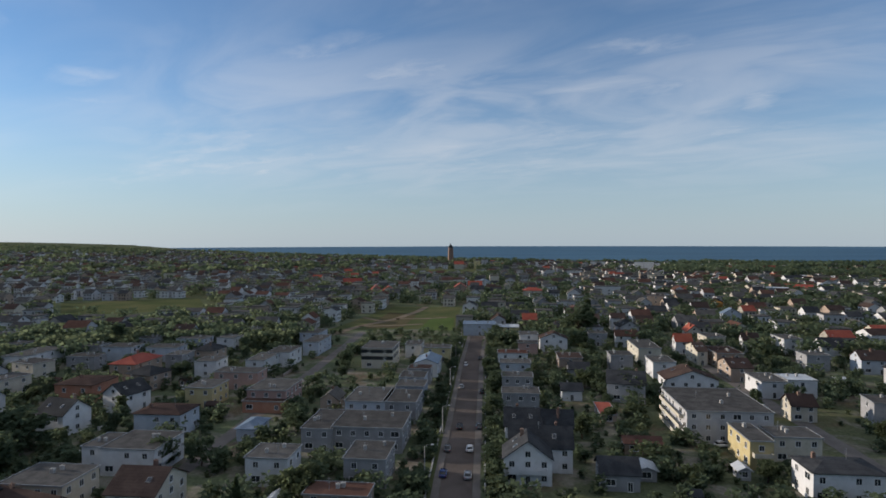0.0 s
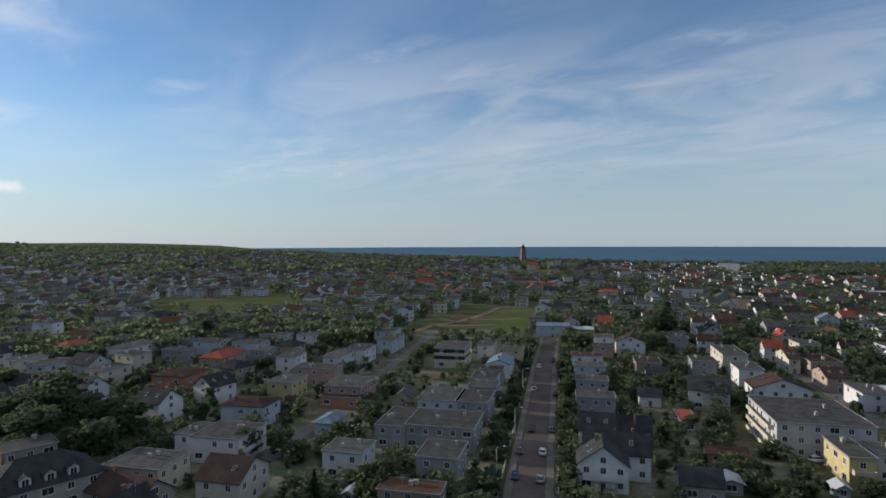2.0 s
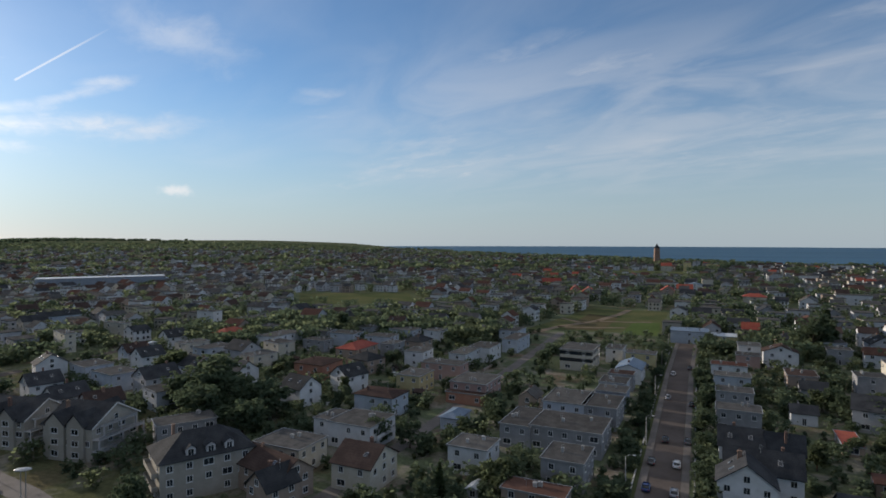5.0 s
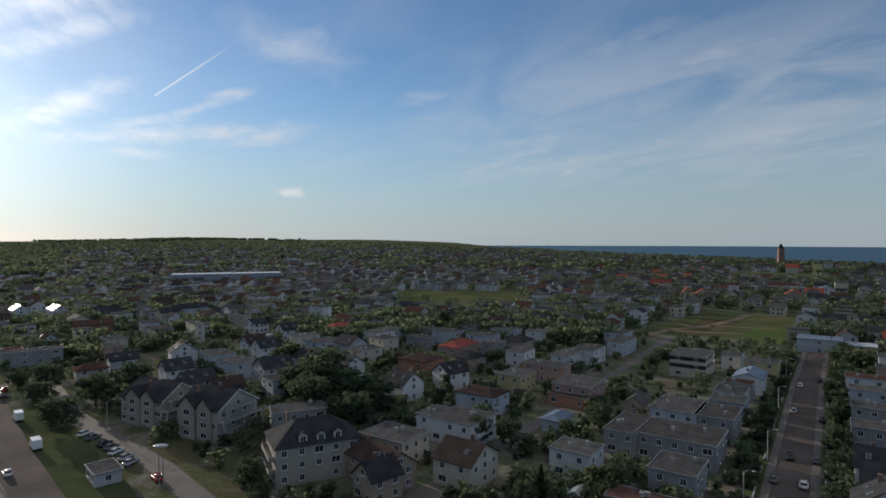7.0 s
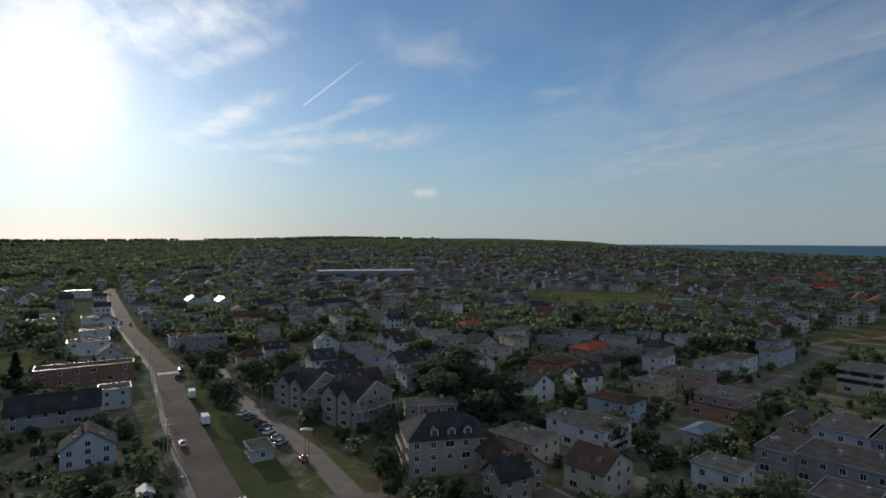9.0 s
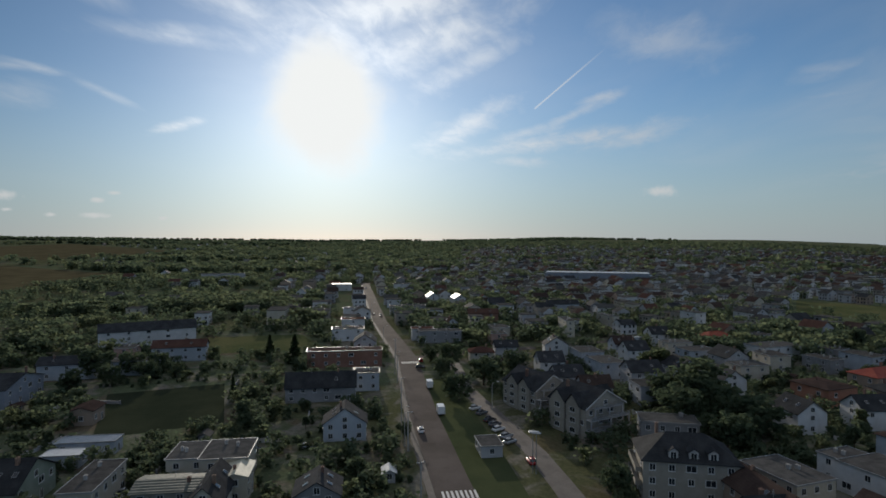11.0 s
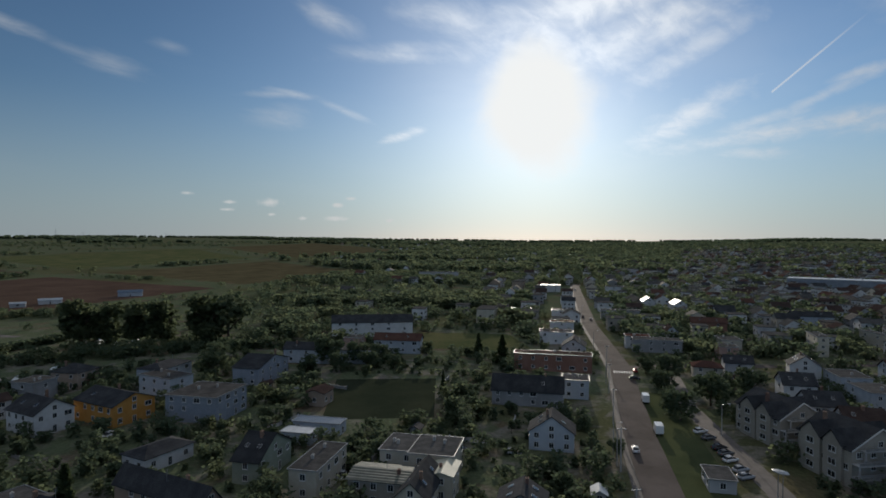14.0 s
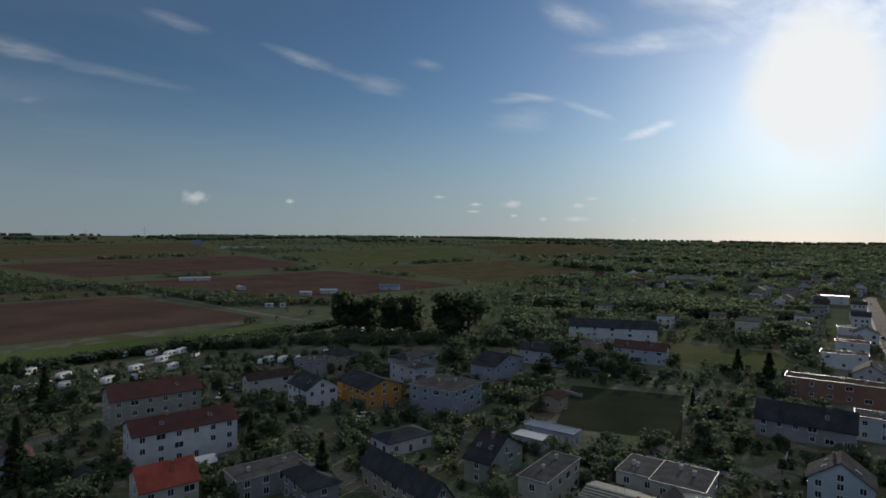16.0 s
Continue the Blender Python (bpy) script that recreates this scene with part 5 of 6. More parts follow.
# far houses: simple solids with their windows, too many to count
WALL_KEYS = ["white", "white", "cream", "lightgrey", "tan", "grey", "beige", "white"]
ROOF_KEYS = ["felt", "brown", "slate", "slate", "redbrown", "brown", "slate", "felt", "redbrown", "brown", "felt", "red"]
far_materials = [WALLS[k] for k in WALL_KEYS] + [ROOFS[k] for k in ROOF_KEYS] + [PANE]
verts, faces, slots = [], [], []
for x, y, turn in far_spots:
    w, d_, h = rnd.uniform(8, 13), rnd.uniform(8, 11), rnd.choice((5.6, 6.2, 6.4, 6.4, 7.4))
    if rnd.random() < 0.012:
        w, d_, h = rnd.uniform(14, 26), 11, rnd.uniform(8, 11)
    c, s, z = math.cos(radians(turn)), math.sin(radians(turn)), land(x, y)
    wall, tile = rnd.randrange(len(WALL_KEYS)), len(WALL_KEYS) + rnd.randrange(len(ROOF_KEYS))
    if math.degrees(math.atan2(-x, y)) > 22 and ROOF_KEYS[tile - len(WALL_KEYS)] == "red":
        tile = len(WALL_KEYS) + 1
    flat_top = rnd.random() < 0.5 or h > 8

    def corner(u, v, q):
        verts.append((x + u * c - v * s, y + u * s + v * c, z + q))
        return len(verts) - 1

    a, b = w / 2, d_ / 2
    low = [corner(*p, -1.0) for p in ((-a, -b), (a, -b), (a, b), (-a, b))]
    top = [corner(*p, h) for p in ((-a, -b), (a, -b), (a, b), (-a, b))]
    for i in range(4):
        j = (i + 1) % 4
        faces.append((low[i], low[j], top[j], top[i])), slots.append(wall)
    if flat_top:
        tile = len(WALL_KEYS)
        e = [corner(*p, h) for p in ((-a - 0.3, -b - 0.3), (a + 0.3, -b - 0.3), (a + 0.3, b + 0.3), (-a - 0.3, b + 0.3))]
        f = [corner(*p, h + 0.3) for p in ((-a - 0.3, -b - 0.3), (a + 0.3, -b - 0.3), (a + 0.3, b + 0.3), (-a - 0.3, b + 0.3))]
        faces.append(f), slots.append(tile)
        for i in range(4):
            j = (i + 1) % 4
            faces.append((e[i], e[j], f[j], f[i])), slots.append(tile)
    else:
        q = h + rnd.uniform(2.2, 3.6)
        e = [corner(*p, h - 0.2) for p in ((-a - 0.4, -b - 0.4), (a + 0.4, -b - 0.4), (a + 0.4, b + 0.4), (-a - 0.4, b + 0.4))]
        g0, g1 = corner(-a - 0.4, 0, q), corner(a + 0.4, 0, q)
        h0, h1 = corner(-a, 0, q - 0.15), corner(a, 0, q - 0.15)
        faces += [(e[0], e[1], g1, g0), (e[2], e[3], g0, g1), (top[3], top[0], h0), (top[1], top[2], h1)]
        slots += [tile, tile, wall, wall]
    for zf in (1.0, 3.9):
        for side in (-1, 1):
            for u in (-0.28, 0.05, 0.30):
                o = side * (b + 0.03)
                k = [corner(u * w - 0.6, o, zf), corner(u * w + 0.6, o, zf), corner(u * w + 0.6, o, zf + 1.4), corner(u * w - 0.6, o, zf + 1.4)]
                faces.append(k if side < 0 else k[::-1]), slots.append(len(far_materials) - 1)
                if u != 0.05:
                    o = side * (a + 0.03)
                    k = [corner(o, u * d_ - 0.6, zf), corner(o, u * d_ + 0.6, zf), corner(o, u * d_ + 0.6, zf + 1.4), corner(o, u * d_ - 0.6, zf + 1.4)]
                    faces.append(k if side > 0 else k[::-1]), slots.append(len(far_materials) - 1)
tagged(sheet("far_houses", verts, faces, far_materials, slots), "far houses of the town, pale walls, flat and red or brown roofs", "houses", kind="stuff")

# ---- trees ----
def crown_points(rng, kind):
    """Where the clumps of a crown sit, and how large they are; a crown is one unit high."""
    out = []
    if kind == "conifer":
        for i in range(420):
            h = rng.random() ** 1.3
            rad = (1 - h) * 0.24 * (0.55 + 0.45 * math.sin(h * 60) ** 2) * rng.uniform(0.5, 1.0)
            a = rng.uniform(0, 2 * math.pi)
            out.append((rad * math.cos(a), rad * math.sin(a), 0.06 + 0.94 * h, rng.uniform(0.025, 0.05)))
        return out
    lobes = []
    for i in range(9 if kind == "round" else 11):
        a = rng.uniform(0, 2 * math.pi)
        q = rng.uniform(0.1, 0.30 if kind == "round" else 0.15)
        lobes.append((q * math.cos(a), q * math.sin(a), rng.uniform(0.34, 0.80), rng.uniform(0.14, 0.25) * (1 if kind == "round" else 0.75)))
    for i in range(620):
        lx, ly, lz, lr = lobes[rng.randrange(len(lobes))]
        v = Vector((rng.gauss(0, 1), rng.gauss(0, 1), rng.gauss(0, 1))).normalized()
        q = lr * rng.uniform(0.55, 1.08)
        out.append((lx + v.x * q, ly + v.y * q, min(1.0, lz + v.z * q * 0.9), rng.uniform(0.022, 0.052)))
    return out


def leaf_mesh(rng, kind, material):
    verts, faces = [], []
    for x, y, z, s in crown_points(rng, kind):
        for k in range(2):
            q = Euler((rng.uniform(-1.2, 1.2), rng.uniform(-1.2, 1.2), rng.uniform(0, 6.28))).to_matrix()
            n = len(verts)
            for u, v in ((-1, -0.35), (0, -0.9), (1, -0.2), (0.55, 0.8), (-0.6, 0.75)):
                p = q @ Vector((u * s, v * s, rng.uniform(-0.2, 0.2) * s))
                verts.append((x + p.x, y + p.y, z + p.z))
            faces.append(tuple(range(n, n + 5)))
    me = bpy.data.meshes.new("crown")
    me.from_pydata(verts, [], faces)
    me.materials.append(material)
    return me


def trunk_mesh(rng, kind):
    bm = bmesh.new()

    def limb(a, b, r0, r1):
        axis = (b - a).normalized()
        side = axis.orthogonal().normalized()
        other = axis.cross(side)
        rings = []
        for p, r in ((a, r0), (b, r1)):
            rings.append([bm.verts.new(p + (side * math.cos(k * math.pi / 3) + other * math.sin(k * math.pi / 3)) * r) for k in range(6)])
        for k in range(6):
            bm.faces.new((rings[0][k], rings[0][(k + 1) % 6], rings[1][(k + 1) % 6], rings[1][k]))

    top = 0.9 if kind == "conifer" else 0.42
    limb(Vector((0, 0, -0.03)), Vector((0.01, 0, top * 0.5)), 0.026, 0.018)
    limb(Vector((0.01, 0, top * 0.5)), Vector((0, 0.015, top)), 0.018, 0.008)
    if kind != "conifer":
        for k in range(5):
            a = k * 1.26 + rng.uniform(-0.3, 0.3)
            q = rng.uniform(0.12, 0.24)
            limb(Vector((0.005, 0.005, rng.uniform(0.2, 0.4))), Vector((q * math.cos(a), q * math.sin(a), rng.uniform(0.5, 0.7))), 0.012, 0.004)
    me = bpy.data.meshes.new("trunk")
    bm.to_mesh(me)
    bm.free()
    me.materials.append(BARK)
    return me


tree_rng = random.Random(5)
TREES = {}
for key, kind, material in (("a", "round", LEAVES), ("b", "round", LEAVES), ("c", "round", PALE_LEAVES), ("d", "tall", LEAVES), ("e", "tall", PALE_LEAVES),
                            ("f", "conifer", NEEDLES)):
    TREES[key] = (leaf_mesh(tree_rng, kind, material), trunk_mesh(tree_rng, kind))
TREE_LABELS = {"a": "broad leafy green garden tree", "b": "dense rounded green tree", "c": "yellow-green leafy garden tree", "d": "tall green tree with an uneven crown",
               "e": "tall pale green tree with an uneven crown", "f": "dark slender conifer in a garden"}


def tree(x, y, high, key, wide=1.0):
    crown, trunk = TREES[key]
    thing = tagged(new("tree"), TREE_LABELS[key], "tree", "garden trees")
    thing.matrix_basis = pose(x, y, land(x, y), 0, 0, tree_rng.uniform(0, 360)) @ Matrix.Diagonal((high * wide, high * wide, high, 1))
    for name, me in (("trunk", trunk), ("crown", crown)):
        ob = new(name, me)
        ob.parent = thing


def on_verge(x, y):
    if sunny_gap(x, y):
        return True
    return -240 < x < -92 and 38 < y < float(np.interp(x, (-240, -198, -134, -92), (88, 79, 74, 66)))
tree(-148.7, 130.5, 17.0, 'b', 1.5)
tree(-194.4, 152.9, 13.4, 'c', 1.2)
tree(-124.4, 130.8, 11.4, 'b', 1.6)
tree(-133.6, 127.5, 9.7, 'a', 1.3)
tree(-195.0, 267.1, 14.0, 'd', 1.3)
tree(-43.1, 112.9, 9.0, 'c', 1.3)
tree(-74.2, 129.6, 8.0, 'b', 1.1)
tree(-82.4, 126.7, 8.0, 'a', 1.0)
tree(-43.2, 114.0, 8.0, 'c', 1.3)
tree(55.9, 135.0, 5.6, 'c', 1.5)
tree(38.7, 199.2, 9.0, 'a', 1.4)
tree(30.0, 211.3, 8.5, 'b', 1.3)
tree(41.2, 331.0, 20.0, 'f', 2.0)
tree(34.3, 320.6, 19.5, 'b', 1.2)
tree(35.6, 175.7, 6.4, 'c', 1.3)
tree(27.8, 174.1, 5.6, 'c', 1.2)
tree(-285.1, -186.4, 27.0, 'e', 1.25)
tree(-281.1, -183.4, 13.5, 'c', 1.5)
tree(-290.4, -176.7, 23.9, 'e', 1.25)
tree(-286.4, -173.7, 11.9, 'c', 1.5)
tree(-293.2, -163.6, 24.3, 'e', 1.25)
tree(-289.2, -160.6, 12.2, 'c', 1.5)
tree(-292.7, -148.9, 25.9, 'e', 1.25)
tree(-288.7, -145.9, 12.9, 'c', 1.5)
tree(-295.8, -128.3, 28.7, 'e', 1.25)
tree(-291.8, -125.3, 14.3, 'c', 1.5)
tree(-300.8, -119.0, 25.7, 'b', 1.2)
tree(-274.4, 8.5, 10.6, 'f', 1.5)
tree(-121.7, -181.8, 13.8, 'f', 1.2)
tree(-88.2, -132.9, 14.6, 'f', 1.2)
tree(-113.3, -71.3, 11.8, 'f', 1.4)
tree(-226.0, -94.1, 13.6, 'b', 1.2)
tree(-128.6, -105.6, 8.8, 'f', 1.0)
tree(-184.0, 66.8, 9.7, 'b', 1.4)
tree(-200.1, 82.4, 10.9, 'a', 1.4)
tree(-211.3, 100.2, 10.2, 'b', 1.2)
tree(-235.6, 82.1, 10.1, 'b', 1.3)
tree(-215.8, 72.7, 8.4, 'b', 1.4)
tree(-244.2, 74.8, 7.2, 'a', 1.4)
tree(-153.5, 40.1, 5.2, 'b', 1.0)
tree(-259.2, 18.4, 12.5, 'f', 1.6)
tree(-5.3, 204.1, 7.9, 'b', 1.1)
tree(-6.3, 174.9, 7.6, 'a', 1.0)
tree(-9.4, 233.3, 6.8, 'b', 1.1)
tree(-4.0, 128.6, 5.0, 'c', 1.0)
# trees on the sun side of that lawn, added to shade it
for x, y, high in ((-242, -48, 8), (-246, -38, 8), (-247, -27, 6), (-249, -16, 5), (-236, -60, 8), (-257, -43, 10), (-258, -34, 9), (-255, -55, 12)):
    tree(x, y, high, "b", 1.3)
for x, y, high in ((-128, 113, 12), (-137, 117, 13), (-119, 116, 11), (-143, 124, 13), (-139, 134, 12), (-156, 128, 12)):
    if BUILT.free(x, y, -1.5):
        tree(x, y, high, "b", 1.4)
for k in range(24):
    y = 112 + 8.2 * k
    for side, key in ((1, "b"), (-1, "a")):
        x = float(np.interp(y, [p[1] for p in STREET], [p[0] for p in STREET])) - side * (7.4 + (k * 7 % 5) * 0.3)
        if BUILT.free(x, y, -1.0) and not sunny_gap(x, y) and (k + side) % 3:
            tree(x, y, 3.6 + (k * 5 % 4) * 0.7, key, 1.1)
# gardens: trees between the houses, thick near the eye
green = Grid()
count = 0
for k in range(9000):
    r = 100 + 260 * tree_rng.random()
    left = radians(tree_rng.uniform(-36, 158))
    x, y = -r * math.sin(left), r * math.cos(left)
    high = tree_rng.choice((3.2, 4.0, 4.5, 5.5, 6.5, 8.0))
    rad = high * 0.24
    if open_land(x, y) or near_road(x, y, 1.5 + rad * 0.6) or not BUILT.free(x, y, rad * 0.75) or not green.free(x, y, rad * 0.7) or (math.degrees(left) > 104 and r > 290) or on_verge(x, y):
        continue
    green.add(x, y, rad)
    tree(x, y, high, tree_rng.choice("aaabbbccddef"), tree_rng.uniform(0.85, 1.35))
    count += 1
    if count >= 220:
        break

# bushes, hedges and small trees of the gardens: countless leaf clumps on the ground
def clumps(spots, name, material, label):
    """One sheet of bent leaf sprays: each spot is x, y, height, how many, and the size of a spray."""
    rng = np.random.default_rng(17)
    ground_z = np.array([land(q[0], q[1]) for q in spots])
    data = np.array(spots, dtype=float)
    many = data[:, 3].astype(int) * np.where(data[:, 4] < 0.48, 2, 3)
    row = np.repeat(np.arange(len(spots)), many)
    n = len(row)
    x, y, high, size = data[row, 0], data[row, 1], data[row, 2], data[row, 4]
    wide = high * np.where(size < 0.48, 0.20, 0.34)
    px_, py_ = x + rng.normal(0, 1, n) * wide, y + rng.normal(0, 1, n) * wide
    pz_ = ground_z[row] + high * (0.06 + 0.86 * rng.random(n) ** 0.8)
    t0, t1 = rng.uniform(0, 6.283, n), rng.uniform(-1.35, 1.35, n)
    cx, sx, cy, sy = np.cos(t0), np.sin(t0), np.cos(t1), np.sin(t1)
    out = np.zeros((n, 5, 3))
    for k, (a, b) in enumerate(((-1.0, -0.3), (0.0, -0.85), (1.0, -0.2), (0.6, 0.75), (-0.55, 0.8))):
        m = rng.uniform(0.7, 1.3, n) * size
        u, w = a * m, b * m
        out[:, k, 0], out[:, k, 1] = px_ + cx * u - sx * cy * w, py_ + sx * u + cx * cy * w
        out[:, k, 2] = pz_ + sy * w + 0.25 * m * (a * a - 0.4)
    me = bpy.data.meshes.new(name)
    me.vertices.add(n * 5), me.loops.add(n * 5), me.polygons.add(n)
    me.vertices.foreach_set("co", out.ravel())
    me.loops.foreach_set("vertex_index", np.arange(n * 5, dtype=np.int32))
    me.polygons.foreach_set("loop_start", np.arange(0, n * 5, 5, dtype=np.int32))
    me.materials.append(material)
    me.update(calc_edges=True)
    return tagged(new(name, me), label, "trees", kind="stuff")


bushes = ([], [])
for k in range(16000):
    r = 95 + 330 * tree_rng.random() ** 0.9
    left = radians(tree_rng.uniform(-40, 160))
    x, y = -r * math.sin(left), r * math.cos(left)
    if (math.degrees(left) > 104 and r > 280) or open_land(x, y) or on_verge(x, y) or near_road(x, y, 4.0) or not BUILT.free(x, y, -0.6):
        continue
    thick = noise.noise((x * 0.03, y * 0.03, 1.0))
    if tree_rng.random() < (0.6 if thick < -0.15 else 0.55 if r > 300 else 0.0):
        continue
    high = tree_rng.uniform(1.2, 3.4) if tree_rng.random() < 0.75 else tree_rng.uniform(3.5, 5.5)
    bushes[0 if tree_rng.random() < 0.8 else 1].append((x, y, high, int(14 + high * 9), 0.24 + high * 0.045))
street_rng = random.Random(8)
for k in range(430):
    y = 104 + 0.46 * k
    for side in (-1, 1):
        x = float(np.interp(y, [p[1] for p in STREET], [p[0] for p in STREET])) - side * street_rng.uniform(6.3, 8.8)
        if not sunny_gap(x, y) and street_rng.random() < 0.62:
            high = street_rng.uniform(1.0, 2.6)
            bushes[0 if street_rng.random() < 0.75 else 1].append((x, y, high, int(12 + high * 8), 0.22 + high * 0.04))
clumps(bushes[0], "shrubbery", LEAVES, "green garden shrubs and hedges between the houses")
clumps(bushes[1], "shrubbery", PALE_LEAVES, "yellow-green garden shrubs between the houses")


# far woods, hedges and street trees: countless, in one sheet of leaf clumps
def wooded(x, y):
    r, left = math.hypot(x, y), math.degrees(math.atan2(-x, y))
    if y > shore_y(x) - 12 or open_land(x, y):
        return 0.0
    n = noise.noise((x * 0.006, y * 0.006, 7.7)) * 0.5 + 0.5
    if 28 < left < 42 and 430 < r < 500:
        return 0.03
    if left < -14 and r > 800:
        return 0.95
    if left < 33:
        if 3 < left < 19 and r < 340:
            return 0.0
        return 0.15 + (0.35 if n > 0.6 else 0.0) + (0.45 if y > shore_y(x) - 260 and left > 6 else 0.3 if y > shore_y(x) - 90 else 0)
    if left < 70:
        return 0.11 + 0.70 * step(r, 1700, 2500) + (0.55 if n > 0.64 else 0)
    if left < 84:
        return 0.26 + 0.5 * step(r, 800, 1400)
    belt = noise.noise((x * 0.0075, y * 0.0018, 4.4))
    if left < 98 and r < 385:
        return 0.05 if r > 240 else 0.4
    if left < 108:
        patchy = noise.noise((x * 0.016, y * 0.007, 1.7))
        return (0.9 if patchy > 0.0 else 0.10) if r < 620 else 0.95 if belt > 0.02 else 0.10
    if r < 330:
        return 0.5
    return (0.95 if belt > 0.10 else 0.07) if r > 480 else 0.06


wood_rng = np.random.default_rng(3)
woods = ([], [])
for k in range(70000):
    r = 300 * (9.5 ** wood_rng.random())
    left = math.radians(wood_rng.uniform(-38, 160))
    x, y = -r * math.sin(left), r * math.cos(left)
    if wood_rng.random() > wooded(x, y) or (r < 1300 and (near_road(x, y, 3) or not BUILT.free(x, y, 0.5)) or (-680 < x < -240 and -36 < y - float(np.interp(x, (-671, -376, -256, -171), (126, 80.5, 68, 51))) < 13)):
        continue
    high = wood_rng.uniform(4.5, 9.5) if r < 900 else wood_rng.uniform(7, 14)
    if left > 1.9:
        high *= 0.62
    n = 34 if r < 500 else (20 if r < 1000 else 11)
    woods[0 if wood_rng.random() < 0.62 else 1].append((x, y, high, n, high * (0.11 if r < 500 else 0.145 if r < 1000 else 0.21)))
    if len(woods[0]) > 12500:
        break
for k in range(60):
    left, far = math.radians(wood_rng.choice((60.2, 61.0, 62.4, 63.0, 59.0, 57.0)) + wood_rng.normal(0, 0.35)), wood_rng.uniform(3600, 3900)
    woods[0].append((-far * math.sin(left), far * math.cos(left), wood_rng.uniform(9, 17), 16, 3.4))
for k in range(5200):                       # woods along the horizon
    left, far = math.radians(wood_rng.uniform(50, 158)), wood_rng.uniform(2600, 4700)
    x, y = -far * math.sin(left), far * math.cos(left)
    if noise.noise((x * 0.0016, y * 0.0016, 2.0)) > 0.02 and y < shore_y(x) - 80:
        woods[0].append((x, y, wood_rng.uniform(7, 10), 9, 8.0))
for k in range(420):                        # a thick hedge along the edge of the crop
    u = wood_rng.random()
    woods[0].append((-96 - 210 * u + wood_rng.normal(0, 1.0), -258 + 50 * u + wood_rng.normal(0, 1.6), wood_rng.uniform(2.6, 4.4), 22, 0.6))
clumps(woods[0], "far_trees", LEAVES, "far trees, hedges and woods in dull green")
clumps(woods[1], "far_trees", PALE_LEAVES, "paler yellow-green trees among the far woods")

# ---- cars, caravans, lamps ----
def tube(bm, a, b, r0, r1, n=8):
    a, b = Vector(a), Vector(b)
    axis = (b - a).normalized()
    side = axis.orthogonal().normalized()
    other = axis.cross(side)
    rings = [[bm.verts.new(p + (side * math.cos(2 * math.pi * k / n) + other * math.sin(2 * math.pi * k / n)) * r) for k in range(n)] for p, r in ((a, r0), (b, r1))]
    for k in range(n):
        bm.faces.new((rings[0][k], rings[0][(k + 1) % n], rings[1][(k + 1) % n], rings[1][k]))
    bm.faces.new(rings[0][::-1]), bm.faces.new(rings[1])


def loft(bm, sections, slot=0):
    """A closed skin over cross-sections with equally many points."""
    rings = [[bm.verts.new(p) for p in s] for s in sections]
    n = len(rings[0])
    for a, b in zip(rings, rings[1:]):
        for k in range(n):
            bm.faces.new((a[k], a[(k + 1) % n], b[(k + 1) % n], b[k])).material_index = slot
    bm.faces.new(rings[0][::-1]), bm.faces.new(rings[-1])
    bmesh.ops.recalc_face_normals(bm, faces=bm.faces)


def tyre_mesh():
    bm = bmesh.new()
    tube(bm, (0, -0.10, 0), (0, 0.10, 0), 0.31, 0.31, 14)
    bmesh.ops.bevel(bm, geom=[e for e in bm.edges if abs(e.verts[0].co.y - e.verts[1].co.y) < 1e-5], offset=0.04, segments=1, affect="EDGES")
    me = bpy.data.meshes.new("tyre")
    bm.to_mesh(me)
    bm.free()
    me.materials.append(BLACK)
    return me


def rim_mesh():
    bm = bmesh.new()
    tube(bm, (0, -0.115, 0), (0, 0.115, 0), 0.19, 0.19, 10)
    me = bpy.data.meshes.new("rim")
    bm.to_mesh(me)
    bm.free()
    me.materials.append(STEEL)
    return me


TYRE, RIM = tyre_mesh(), rim_mesh()


def wheels(thing, places):
    for x, y in places:
        ob = new("wheel", TYRE)
        ob.parent = thing
        ob.matrix_basis = pose(x, y, 0.31)
        rim = new("rim", RIM)
        rim.parent = ob


CAR_COLOURS = ["white", "silver", "black", "red", "dark blue", "dark grey"]
car_models = {}


def ring(x, w, z0, z1, tuck=0.12):
    return [(x, -w + tuck, z0), (x, w - tuck, z0), (x, w, z0 + 0.15), (x, w, z1 - 0.1), (x, w - tuck * 0.7, z1), (x, -w + tuck * 0.7, z1), (x, -w, z1 - 0.1), (x, -w, z0 + 0.15)]


